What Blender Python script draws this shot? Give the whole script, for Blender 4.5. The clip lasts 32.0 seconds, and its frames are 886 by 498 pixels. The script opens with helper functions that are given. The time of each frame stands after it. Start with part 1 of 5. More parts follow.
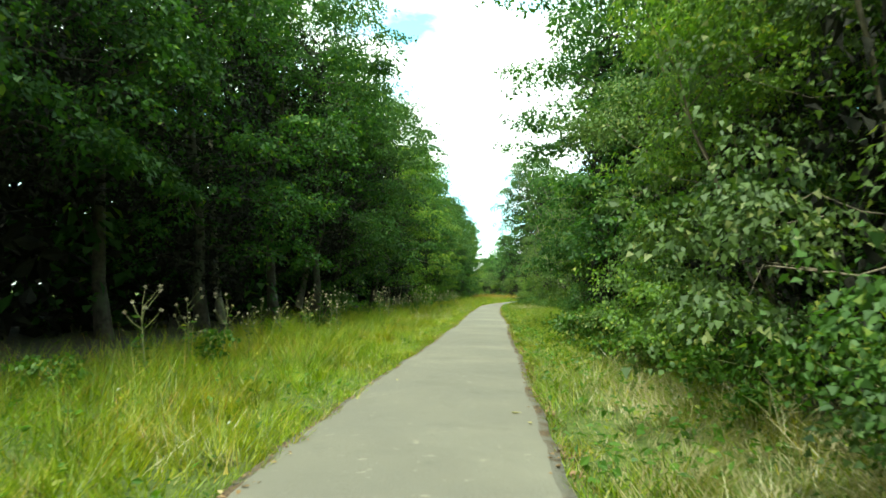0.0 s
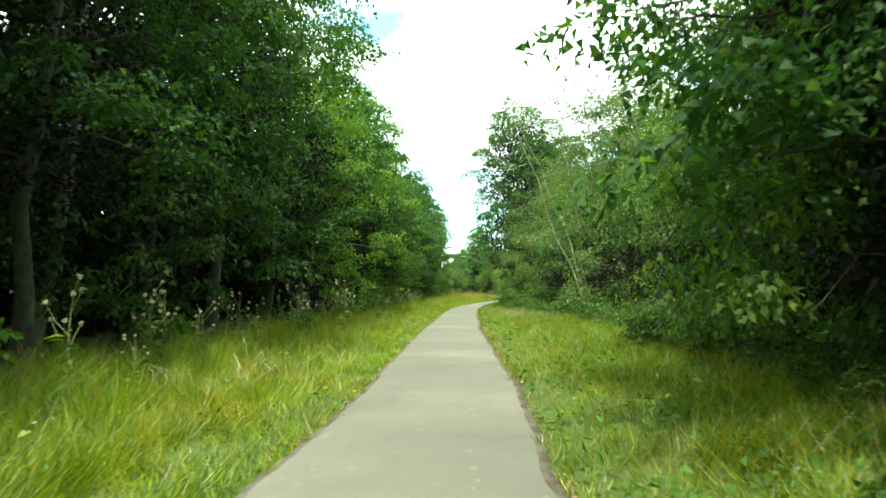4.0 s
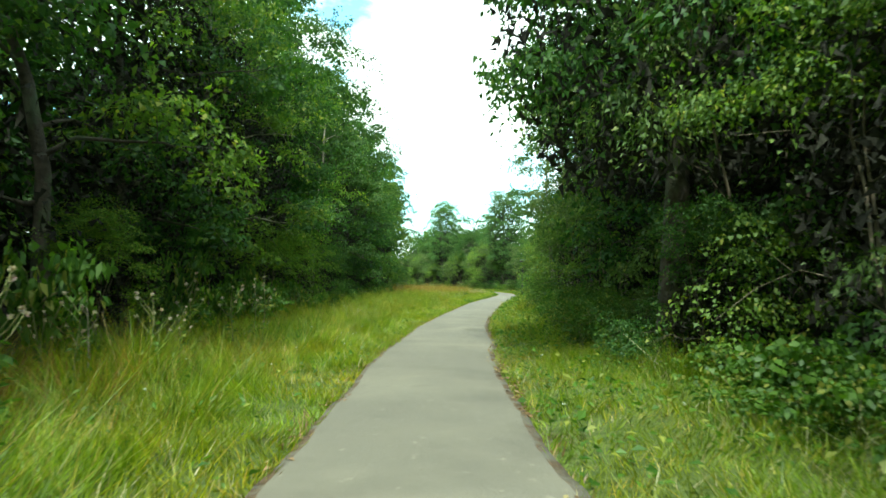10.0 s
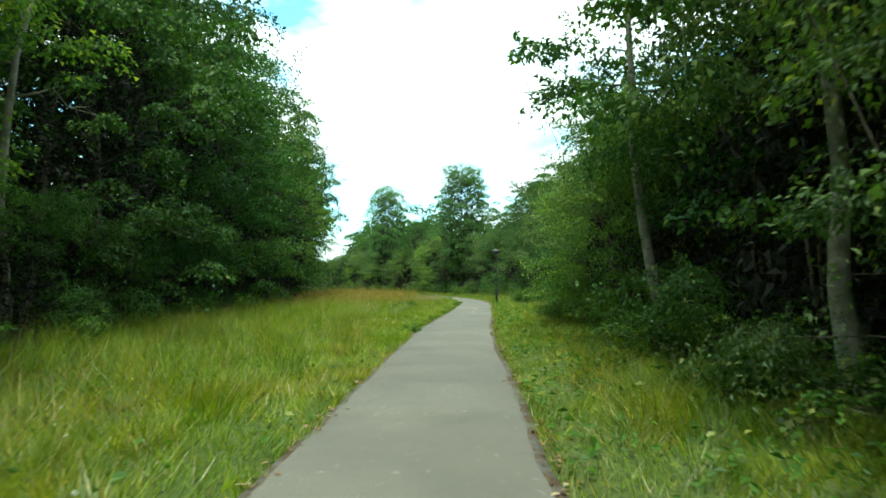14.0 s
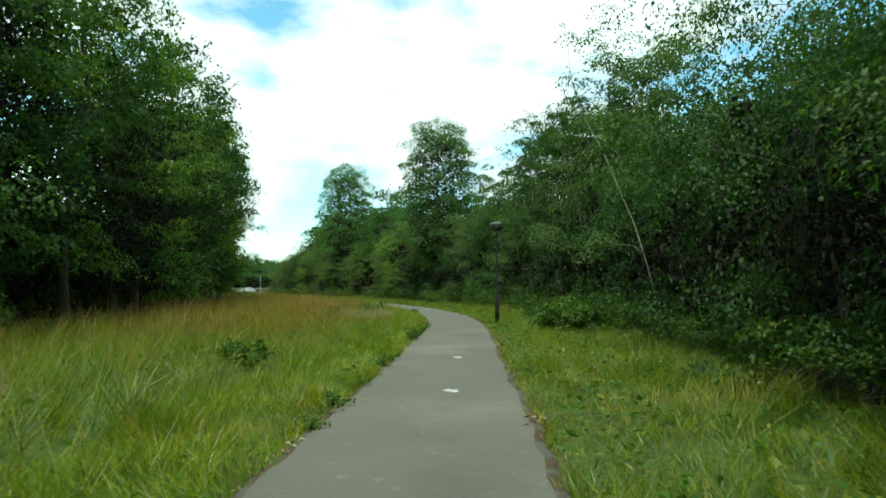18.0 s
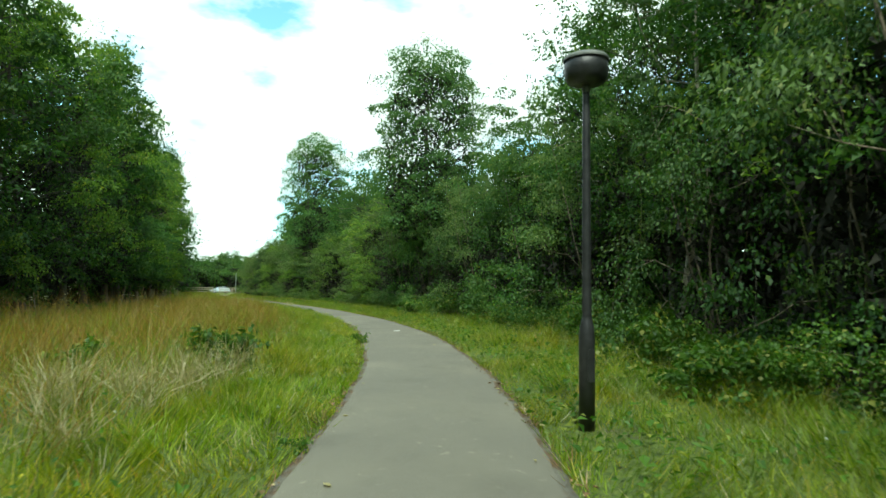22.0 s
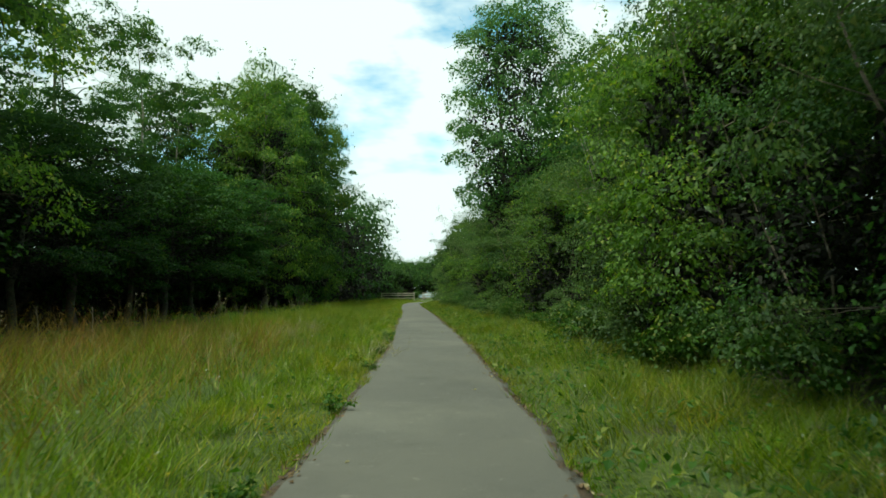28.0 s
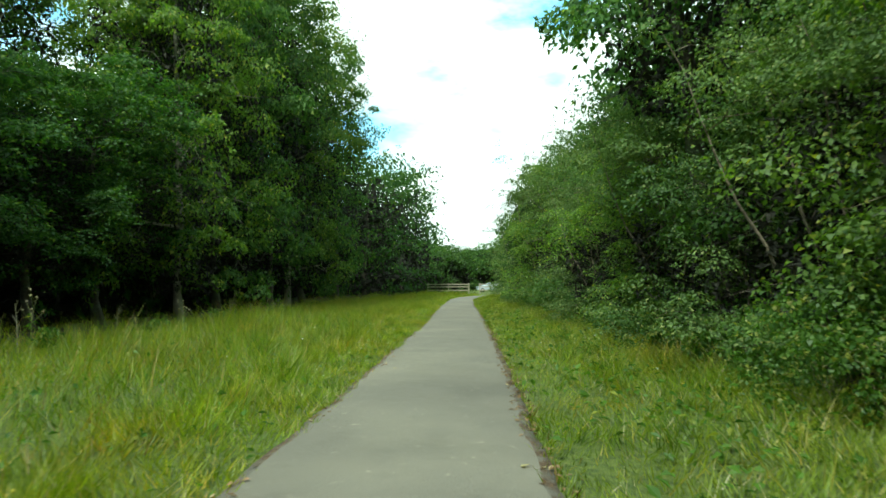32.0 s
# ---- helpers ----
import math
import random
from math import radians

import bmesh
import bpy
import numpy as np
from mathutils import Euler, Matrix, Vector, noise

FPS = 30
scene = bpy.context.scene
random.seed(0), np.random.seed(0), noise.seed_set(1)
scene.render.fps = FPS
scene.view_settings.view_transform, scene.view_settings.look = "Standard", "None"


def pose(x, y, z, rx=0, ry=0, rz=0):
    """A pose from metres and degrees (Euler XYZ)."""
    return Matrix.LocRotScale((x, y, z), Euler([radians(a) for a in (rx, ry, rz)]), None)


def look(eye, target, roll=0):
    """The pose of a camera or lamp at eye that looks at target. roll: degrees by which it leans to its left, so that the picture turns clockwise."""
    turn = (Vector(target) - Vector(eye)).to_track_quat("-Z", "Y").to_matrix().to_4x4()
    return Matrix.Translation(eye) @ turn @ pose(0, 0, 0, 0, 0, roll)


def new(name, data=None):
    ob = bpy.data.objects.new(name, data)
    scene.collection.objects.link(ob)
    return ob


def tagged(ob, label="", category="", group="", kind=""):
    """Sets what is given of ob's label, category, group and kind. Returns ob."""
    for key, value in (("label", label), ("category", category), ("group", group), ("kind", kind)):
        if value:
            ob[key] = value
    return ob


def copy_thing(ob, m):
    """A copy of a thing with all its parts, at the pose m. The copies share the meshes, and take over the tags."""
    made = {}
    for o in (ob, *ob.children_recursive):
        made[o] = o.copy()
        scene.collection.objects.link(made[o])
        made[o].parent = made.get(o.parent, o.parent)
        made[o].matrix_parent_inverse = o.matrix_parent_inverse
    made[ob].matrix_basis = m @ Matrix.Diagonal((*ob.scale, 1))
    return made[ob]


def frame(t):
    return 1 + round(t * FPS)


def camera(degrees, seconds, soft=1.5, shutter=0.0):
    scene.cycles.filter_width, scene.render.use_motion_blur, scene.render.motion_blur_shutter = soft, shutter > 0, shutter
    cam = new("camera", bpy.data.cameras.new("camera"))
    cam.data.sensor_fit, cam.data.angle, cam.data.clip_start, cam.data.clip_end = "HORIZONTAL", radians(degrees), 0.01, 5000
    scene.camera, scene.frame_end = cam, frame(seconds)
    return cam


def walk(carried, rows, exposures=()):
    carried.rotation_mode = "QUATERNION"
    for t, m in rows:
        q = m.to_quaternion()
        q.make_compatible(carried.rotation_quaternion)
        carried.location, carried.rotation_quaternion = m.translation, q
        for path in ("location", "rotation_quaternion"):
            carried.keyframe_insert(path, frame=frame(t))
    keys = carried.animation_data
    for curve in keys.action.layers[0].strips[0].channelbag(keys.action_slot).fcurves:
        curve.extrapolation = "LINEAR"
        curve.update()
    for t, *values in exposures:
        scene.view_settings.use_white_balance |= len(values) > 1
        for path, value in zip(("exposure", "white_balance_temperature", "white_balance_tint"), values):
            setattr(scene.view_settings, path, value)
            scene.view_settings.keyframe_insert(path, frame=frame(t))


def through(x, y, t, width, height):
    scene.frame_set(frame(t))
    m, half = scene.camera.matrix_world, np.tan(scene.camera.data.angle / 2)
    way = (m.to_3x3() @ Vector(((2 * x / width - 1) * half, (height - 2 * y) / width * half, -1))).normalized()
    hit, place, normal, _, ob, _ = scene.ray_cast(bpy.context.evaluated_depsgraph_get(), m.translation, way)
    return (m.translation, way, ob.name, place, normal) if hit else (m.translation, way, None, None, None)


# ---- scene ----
cam = camera(70.8, 32.0, soft=1.6, shutter=0.18)
PATH = [
    (0.0, (0.000, 0.000, 1.250), (-0.766, 9.947, 1.936), 0.65),
    (0.5, (-0.144, 2.037, 1.250), (-0.799, 11.994, 1.912), -0.10),
    (1.0, (-0.206, 4.009, 1.250), (-0.768, 13.972, 1.904), -0.09),
    (1.5, (-0.226, 5.728, 1.250), (-0.831, 15.682, 1.984), 0.22),
    (2.0, (-0.264, 7.329, 1.250), (-0.947, 17.271, 2.074), -0.32),
    (2.5, (-0.249, 9.166, 1.250), (-0.497, 19.134, 2.006), -0.13),
    (4.5, (0.020, 19.075, 1.250), (-0.362, 29.045, 1.914), 0.19),
    (5.0, (-0.026, 22.134, 1.250), (-0.533, 32.099, 1.912), 0.13),
    (5.5, (-0.121, 25.151, 1.250), (-0.572, 35.124, 1.845), -0.25),
    (6.0, (-0.167, 27.973, 1.250), (-0.411, 37.957, 1.752), 0.05),
    (6.5, (-0.139, 30.815, 1.250), (-0.302, 40.802, 1.733), -0.19),
    (7.0, (-0.144, 33.617, 1.250), (-0.247, 43.602, 1.778), -0.45),
    (7.5, (-0.148, 36.346, 1.250), (-0.251, 46.330, 1.804), -0.30),
    (8.0, (-0.093, 38.838, 1.250), (-0.413, 48.813, 1.884), -0.57),
    (8.5, (-0.107, 41.273, 1.250), (-0.622, 51.238, 1.915), -0.07),
    (9.0, (-0.118, 43.948, 1.250), (-0.428, 53.925, 1.840), 0.41),
    (9.5, (-0.023, 46.628, 1.250), (-0.001, 56.615, 1.769), -0.02),
    (10.0, (-0.015, 49.090, 1.250), (0.276, 59.072, 1.775), 0.66),
    (10.5, (0.124, 51.708, 1.250), (0.451, 61.688, 1.789), 0.29),
    (11.0, (0.223, 54.347, 1.250), (0.526, 64.323, 1.859), 0.12),
    (11.5, (0.393, 56.911, 1.250), (0.626, 66.888, 1.871), -0.12),
    (12.0, (0.486, 59.438, 1.250), (0.844, 69.414, 1.843), -0.07),
    (12.5, (0.646, 61.905, 1.250), (1.219, 71.872, 1.817), 0.07),
    (13.0, (0.879, 64.485, 1.250), (1.632, 74.441, 1.803), -0.15),
    (13.5, (1.202, 67.185, 1.250), (2.198, 77.119, 1.805), -0.07),
    (15.5, (2.799, 78.593, 1.250), (3.985, 88.503, 1.870), -0.31),
    (16.0, (3.137, 81.243, 1.250), (4.461, 91.133, 1.910), -0.46),
    (16.5, (3.583, 83.570, 1.250), (5.511, 93.359, 1.915), -1.08),
    (17.0, (4.019, 85.732, 1.250), (5.654, 95.578, 1.877), -0.83),
    (17.5, (4.398, 87.737, 1.250), (5.813, 97.617, 1.863), -0.80),
    (18.0, (4.789, 89.608, 1.250), (6.197, 99.489, 1.868), -0.15),
    (18.5, (5.029, 91.613, 1.250), (6.372, 101.503, 1.856), -0.61),
    (19.0, (5.405, 93.583, 1.250), (6.618, 103.489, 1.885), -0.50),
    (19.5, (5.703, 95.740, 1.250), (7.000, 105.636, 1.875), -0.22),
    (20.0, (6.039, 97.642, 1.250), (7.445, 107.527, 1.815), 0.25),
    (20.5, (6.401, 99.575, 1.250), (7.989, 109.436, 1.749), 0.36),
    (21.0, (6.796, 101.565, 1.250), (8.504, 111.407, 1.712), 0.63),
    (21.5, (7.192, 103.419, 1.250), (8.831, 113.267, 1.820), 0.82),
    (22.0, (7.551, 105.325, 1.250), (8.970, 115.201, 1.915), 0.72),
    (22.5, (7.873, 107.560, 1.250), (9.123, 117.462, 1.871), 0.71),
    (23.0, (8.267, 109.912, 1.250), (9.178, 119.852, 1.863), 0.80),
    (23.5, (8.558, 112.432, 1.250), (9.073, 122.400, 1.857), 0.22),
    (24.0, (8.733, 115.035, 1.250), (8.916, 125.010, 1.935), 0.94),
    (24.5, (8.846, 117.698, 1.250), (8.735, 127.676, 1.913), 0.26),
    (26.5, (8.190, 129.732, 1.250), (7.003, 139.644, 1.836), 0.93),
    (27.0, (8.015, 132.112, 1.250), (6.404, 141.959, 1.916), 0.38),
    (27.5, (7.614, 134.558, 1.250), (5.649, 144.338, 1.948), 0.06),
    (28.0, (7.184, 136.966, 1.250), (4.920, 146.681, 1.953), -0.22),
    (28.5, (6.775, 139.151, 1.250), (4.325, 148.822, 1.926), -0.51),
    (29.0, (6.252, 141.439, 1.250), (3.706, 151.090, 1.863), -0.57),
    (29.5, (5.674, 143.932, 1.250), (3.063, 153.569, 1.810), -0.36),
    (30.0, (5.100, 146.316, 1.250), (2.419, 155.933, 1.828), -0.71),
    (30.5, (4.497, 148.623, 1.250), (1.875, 158.254, 1.849), -0.96),
    (31.0, (3.916, 151.084, 1.250), (1.252, 160.703, 1.865), -0.90),
    (31.5, (3.222, 153.509, 1.250), (0.273, 163.043, 1.887), -0.99),
    (32.0, (2.648, 155.944, 1.250), (-0.559, 165.399, 1.812), -0.05),
]
EXPOSURE = ((0, 0.36, 6500, -13), (2.5, 0.38, 6500, -13), (4.5, 0.6, 6550, -13), (6, 0.18, 6550, -13), (9, 0.2, 6300, -13), (12, 0.39, 5980, -10), (13.5, 0.02, 5900, -10), (15.5, -0.7, 6050, -13), (19, -0.87, 6050, -13), (22, -0.48, 6150, -13), (24, -0.76, 6150, -13), (26.5, -1.1, 6150, -13), (30, -1, 6150, -13), (32, -0.35, 6150, -13))
walk(cam, [(t, look(eye, target, roll)) for t, eye, target, roll in PATH], EXPOSURE)

scene.render.film_transparent = False

# ---------------------------------------------------------------- sky and sun
SUN_AZ, SUN_EL = 168.0, 58.0            # degrees to the left of the way ahead, and up
world = bpy.data.worlds.new("sky")
scene.world = world
world.use_nodes = True
wn, wl = world.node_tree.nodes, world.node_tree.links
wn.clear()
w_out, w_bg = wn.new("ShaderNodeOutputWorld"), wn.new("ShaderNodeBackground")
w_sky = wn.new("ShaderNodeTexSky")
w_sky.sky_type, w_sky.sun_disc = "NISHITA", False
w_sky.sun_elevation, w_sky.sun_rotation = radians(SUN_EL), radians(-SUN_AZ)
w_sky.air_density, w_sky.dust_density = 1.0, 1.2
w_co, w_map = wn.new("ShaderNodeTexCoord"), wn.new("ShaderNodeMapping")
w_map.inputs["Scale"].default_value = (1.0, 1.0, 2.4)
w_n1 = wn.new("ShaderNodeTexNoise")
w_n1.inputs["Scale"].default_value, w_n1.inputs["Detail"].default_value = 2.6, 7.0
w_n1.inputs["Roughness"].default_value = 0.56
w_rmp = wn.new("ShaderNodeValToRGB")
w_rmp.color_ramp.elements[0].position, w_rmp.color_ramp.elements[1].position = 0.40, 0.505
w_mix = wn.new("ShaderNodeMixRGB")
w_mix.inputs["Color2"].default_value = (32.0, 32.3, 33.0, 1)
wl.new(w_co.outputs["Generated"], w_map.inputs["Vector"])
wl.new(w_map.outputs["Vector"], w_n1.inputs["Vector"])
wl.new(w_n1.outputs["Fac"], w_rmp.inputs["Fac"])
wl.new(w_rmp.outputs["Color"], w_mix.inputs["Fac"])
w_hs = wn.new("ShaderNodeHueSaturation")
w_hs.inputs["Saturation"].default_value, w_hs.inputs["Value"].default_value = 1.1, 7.0
w_hs.inputs["Hue"].default_value = 0.475
wl.new(w_sky.outputs["Color"], w_hs.inputs["Color"])
wl.new(w_hs.outputs["Color"], w_mix.inputs["Color1"])
# clouds opposite the sun brightest; the sky behind is dimmed to lower ambient light
w_dot, w_gl, w_sh = wn.new("ShaderNodeVectorMath"), wn.new("ShaderNodeMapRange"), wn.new("ShaderNodeMixRGB")
w_dot.operation = "DOT_PRODUCT"
w_dot.inputs[1].default_value = (-0.34, 0.73, 0.25)
w_gl.inputs["From Min"].default_value, w_gl.inputs["From Max"].default_value = -0.45, 0.40
w_gl.inputs["To Min"].default_value, w_gl.inputs["To Max"].default_value = 0.32, 1.0
w_sh.blend_type, w_sh.inputs["Fac"].default_value = "MULTIPLY", 1.0
wl.new(w_co.outputs["Generated"], w_dot.inputs[0])
wl.new(w_dot.outputs["Value"], w_gl.inputs["Value"])
wl.new(w_mix.outputs["Color"], w_sh.inputs["Color1"])
wl.new(w_gl.outputs["Result"], w_sh.inputs["Color2"])
wl.new(w_sh.outputs["Color"], w_bg.inputs["Color"])
w_bg.inputs["Strength"].default_value = 0.072
wl.new(w_bg.outputs["Background"], w_out.inputs["Surface"])

sun = new("sun", bpy.data.lights.new("sun", "SUN"))
sun.data.energy, sun.data.angle, sun.data.color = 6.2, radians(2.0), (1.0, 0.95, 0.86)
_a, _e = radians(SUN_AZ), radians(SUN_EL)
sun.matrix_basis = look((-80 * math.sin(_a), 80 * math.cos(_a), 80 * math.tan(_e)), (0, 0, 0))


# ---------------------------------------------------------------- materials
def node_material(name):
    m = bpy.data.materials.new(name)
    m.use_nodes = True
    m.node_tree.nodes.clear()
    n, l = m.node_tree.nodes, m.node_tree.links
    out = n.new("ShaderNodeOutputMaterial")
    return m, n, l, out


def mix_rgb(n, l, fac, a, b, mode="MIX"):
    k = n.new("ShaderNodeMixRGB")
    k.blend_type = mode
    for socket, v in (("Fac", fac), ("Color1", a), ("Color2", b)):
        if isinstance(v, bpy.types.NodeSocket):
            l.new(v, k.inputs[socket])
        elif socket == "Fac":
            k.inputs[socket].default_value = v
        else:
            k.inputs[socket].default_value = (*v, 1)
    return k.outputs["Color"]


def noise_fac(n, l, scale, detail=4.0, lo=0.35, hi=0.65, coords="Object", rough=0.55):
    tc, t = n.new("ShaderNodeTexCoord"), n.new("ShaderNodeTexNoise")
    t.inputs["Scale"].default_value, t.inputs["Detail"].default_value = scale, detail
    t.inputs["Roughness"].default_value = rough
    l.new(tc.outputs[coords], t.inputs["Vector"])
    r = n.new("ShaderNodeMapRange")
    r.inputs["From Min"].default_value, r.inputs["From Max"].default_value = lo, hi
    l.new(t.outputs["Fac"], r.inputs["Value"])
    return r.outputs["Result"]


def leaf_material(name, dark, light, tip, through=0.35, gloss=0.12, rough=0.5, tip_share=0.12, mottle=0.0):
    """Thin green leaves: each its own shade, some yellowed, a little light shining through."""
    m, n, l, out = node_material(name)
    geo, obj = n.new("ShaderNodeNewGeometry"), n.new("ShaderNodeObjectInfo")
    col = mix_rgb(n, l, geo.outputs["Random Per Island"], dark, light)
    step = n.new("ShaderNodeMath")
    step.operation = "FRACT"
    mul = n.new("ShaderNodeMath")
    mul.operation, mul.inputs[1].default_value = "MULTIPLY", 37.7
    l.new(geo.outputs["Random Per Island"], mul.inputs[0])
    l.new(mul.outputs[0], step.inputs[0])
    few = n.new("ShaderNodeMath")
    few.operation, few.inputs[1].default_value = "LESS_THAN", tip_share
    l.new(step.outputs[0], few.inputs[0])
    col = mix_rgb(n, l, few.outputs[0], col, tip)
    hue = n.new("ShaderNodeHueSaturation")
    rng = n.new("ShaderNodeMapRange")
    rng.inputs["To Min"].default_value, rng.inputs["To Max"].default_value = 0.78, 1.25
    l.new(obj.outputs["Random"], rng.inputs["Value"])
    l.new(rng.outputs["Result"], hue.inputs["Value"])
    l.new(col, hue.inputs["Color"])
    patch = noise_fac(n, l, 0.9, 3.0)
    col = mix_rgb(n, l, patch, hue.outputs["Color"], mix_rgb(n, l, 1.0, hue.outputs["Color"], (0.74, 0.82, 0.7), "MULTIPLY"))
    if mottle:
        worn = mix_rgb(n, l, 1.0, col, (1.25, 0.92, 0.9), "MULTIPLY")
        col = mix_rgb(n, l, noise_fac(n, l, 0.55, 4.0, 0.46, 0.66), col, worn)
        deep = mix_rgb(n, l, mottle, col, (0.42, 0.52, 0.40), "MULTIPLY")
        col = mix_rgb(n, l, noise_fac(n, l, 3.3, 3.0, 0.42, 0.62), col, deep)
    dif, tra = n.new("ShaderNodeBsdfDiffuse"), n.new("ShaderNodeBsdfTranslucent")
    glo = n.new("ShaderNodeBsdfGlossy")
    glo.inputs["Roughness"].default_value = rough
    glo.inputs["Color"].default_value = (0.8, 0.85, 0.8, 1)
    l.new(col, dif.inputs["Color"])
    l.new(mix_rgb(n, l, 1.0, col, (1.5, 1.6, 0.6), "MULTIPLY"), tra.inputs["Color"])
    m1, m2 = n.new("ShaderNodeMixShader"), n.new("ShaderNodeMixShader")
    m1.inputs[0].default_value, m2.inputs[0].default_value = through, gloss
    l.new(dif.outputs[0], m1.inputs[1])
    l.new(tra.outputs[0], m1.inputs[2])
    l.new(m1.outputs[0], m2.inputs[1])
    l.new(glo.outputs[0], m2.inputs[2])
    l.new(m2.outputs[0], out.inputs["Surface"])
    return m


def solid_material(name, c1, c2, scale=6.0, rough=0.8, metal=0.0, bump=0.3, fine=40.0, c3=None):
    m, n, l, out = node_material(name)
    b = n.new("ShaderNodeBsdfPrincipled")
    col = mix_rgb(n, l, noise_fac(n, l, scale, 6.0), c1, c2)
    if c3:
        col = mix_rgb(n, l, noise_fac(n, l, scale * 0.23, 3.0, 0.48, 0.62), col, c3)
    l.new(col, b.inputs["Base Color"])
    b.inputs["Roughness"].default_value, b.inputs["Metallic"].default_value = rough, metal
    bp = n.new("ShaderNodeBump")
    bp.inputs["Strength"].default_value, bp.inputs["Distance"].default_value = bump, 0.01
    l.new(noise_fac(n, l, fine, 5.0), bp.inputs["Height"])
    l.new(bp.outputs["Normal"], b.inputs["Normal"])
    l.new(b.outputs[0], out.inputs["Surface"])
    return m


MAT = {
    "oak": leaf_material("dark broad leaves", (0.026, 0.074, 0.016), (0.068, 0.145, 0.025), (0.148, 0.224, 0.033), 0.42, 0.028, 0.6, tip_share=0.07),
    "ash": leaf_material("mid green leaves", (0.038, 0.088, 0.017), (0.093, 0.181, 0.032), (0.177, 0.238, 0.045), 0.40, 0.028, 0.6, tip_share=0.07),
    "maple": leaf_material("soft mid green leaves", (0.048, 0.114, 0.032), (0.122, 0.233, 0.060), (0.232, 0.306, 0.082), 0.40, 0.028, 0.6, tip_share=0.07),
    "hazel": leaf_material("fresh green leaves", (0.076, 0.147, 0.023), (0.190, 0.287, 0.042), (0.332, 0.353, 0.058), 0.52, 0.028, 0.6, tip_share=0.07),
    "willow": leaf_material("grey green narrow leaves", (0.064, 0.108, 0.031), (0.139, 0.207, 0.059), (0.240, 0.266, 0.088), 0.36, 0.028, 0.6, tip_share=0.07),
    "herb": leaf_material("soft weed leaves", (0.043, 0.097, 0.014), (0.106, 0.194, 0.026), (0.239, 0.254, 0.051), 0.42, 0.02),
    "dock": leaf_material("dark dock leaves", (0.022, 0.066, 0.010), (0.060, 0.145, 0.018), (0.15, 0.20, 0.03), 0.35, 0.06),
    "grass": leaf_material("meadow grass blades", (0.103, 0.169, 0.008), (0.322, 0.408, 0.019), (0.447, 0.384, 0.064), 0.45, 0.03, tip_share=0.10, mottle=0.8),
    "hay": leaf_material("ripe brown grass", (0.197, 0.133, 0.028), (0.355, 0.215, 0.054), (0.473, 0.327, 0.096), 0.40, 0.03, tip_share=0.25, mottle=0.6),
    "straw": leaf_material("dry pale straw", (0.304, 0.248, 0.120), (0.440, 0.368, 0.200), (0.496, 0.440, 0.280), 0.3, 0.05),
    "dead_leaf": leaf_material("dead brown leaves", (0.125, 0.072, 0.035), (0.325, 0.195, 0.098), (0.450, 0.351, 0.196), 0.1, 0.04),
    "petal": leaf_material("white petals", (0.62, 0.62, 0.56), (0.8, 0.8, 0.74), (0.8, 0.78, 0.6), 0.3, 0.03),
    "fluff": leaf_material("faded thistle heads", (0.414, 0.338, 0.312), (0.667, 0.600, 0.546), (0.517, 0.325, 0.390), 0.3, 0.03, tip_share=0.3),
    "yellow": leaf_material("yellow petals", (0.6, 0.5, 0.04), (0.75, 0.62, 0.06), (0.8, 0.7, 0.1), 0.3, 0.03),
    "bark": solid_material("grey brown bark", (0.048, 0.040, 0.030), (0.105, 0.09, 0.066), 9.0, 0.9, 0, 0.9, 30.0, (0.10, 0.12, 0.07)),
    "pale_bark": solid_material("pale bark", (0.20, 0.18, 0.13), (0.36, 0.33, 0.25), 7.0, 0.85, 0, 0.6, 25.0, (0.15, 0.16, 0.09)),
    "twig": solid_material("thin twigs", (0.13, 0.105, 0.07), (0.24, 0.20, 0.14), 15.0, 0.85),
    "stalk": solid_material("green brown stalks", (0.12, 0.15, 0.05), (0.25, 0.24, 0.10), 15.0, 0.8),
    "lamp": solid_material("black painted metal", (0.018, 0.019, 0.020), (0.035, 0.036, 0.037), 12.0, 0.38, 0.0, 0.15, 90.0),
    "lamp_cap": solid_material("mid grey lamp roof", (0.10, 0.11, 0.10), (0.20, 0.21, 0.19), 10.0, 0.5, 0.0, 0.2, 60.0),
    "wood": solid_material("weathered fence wood", (0.30, 0.26, 0.19), (0.48, 0.43, 0.34), 8.0, 0.85, 0, 0.6, 30.0),
    "tyre": solid_material("tyre rubber", (0.015, 0.015, 0.015), (0.03, 0.03, 0.03), 20.0, 0.85),
    "rim": solid_material("alloy rim", (0.5, 0.5, 0.52), (0.6, 0.6, 0.62), 20.0, 0.35, 0.8, 0.05),
    "paint": solid_material("pale blue car paint", (0.50, 0.60, 0.68), (0.58, 0.67, 0.74), 3.0, 0.25, 0.0, 0.02),
    "white_spot": solid_material("worn white paint", (0.55, 0.55, 0.52), (0.75, 0.75, 0.72), 40.0, 0.7, 0, 0.3, 90.0, (0.35, 0.35, 0.33)),
}


def glass_material():
    m, n, l, out = node_material("dark car glass")
    b = n.new("ShaderNodeBsdfPrincipled")
    b.inputs["Base Color"].default_value, b.inputs["Roughness"].default_value = (0.02, 0.025, 0.03, 1), 0.05
    l.new(b.outputs[0], out.inputs["Surface"])
    return m


MAT["glass"] = glass_material()


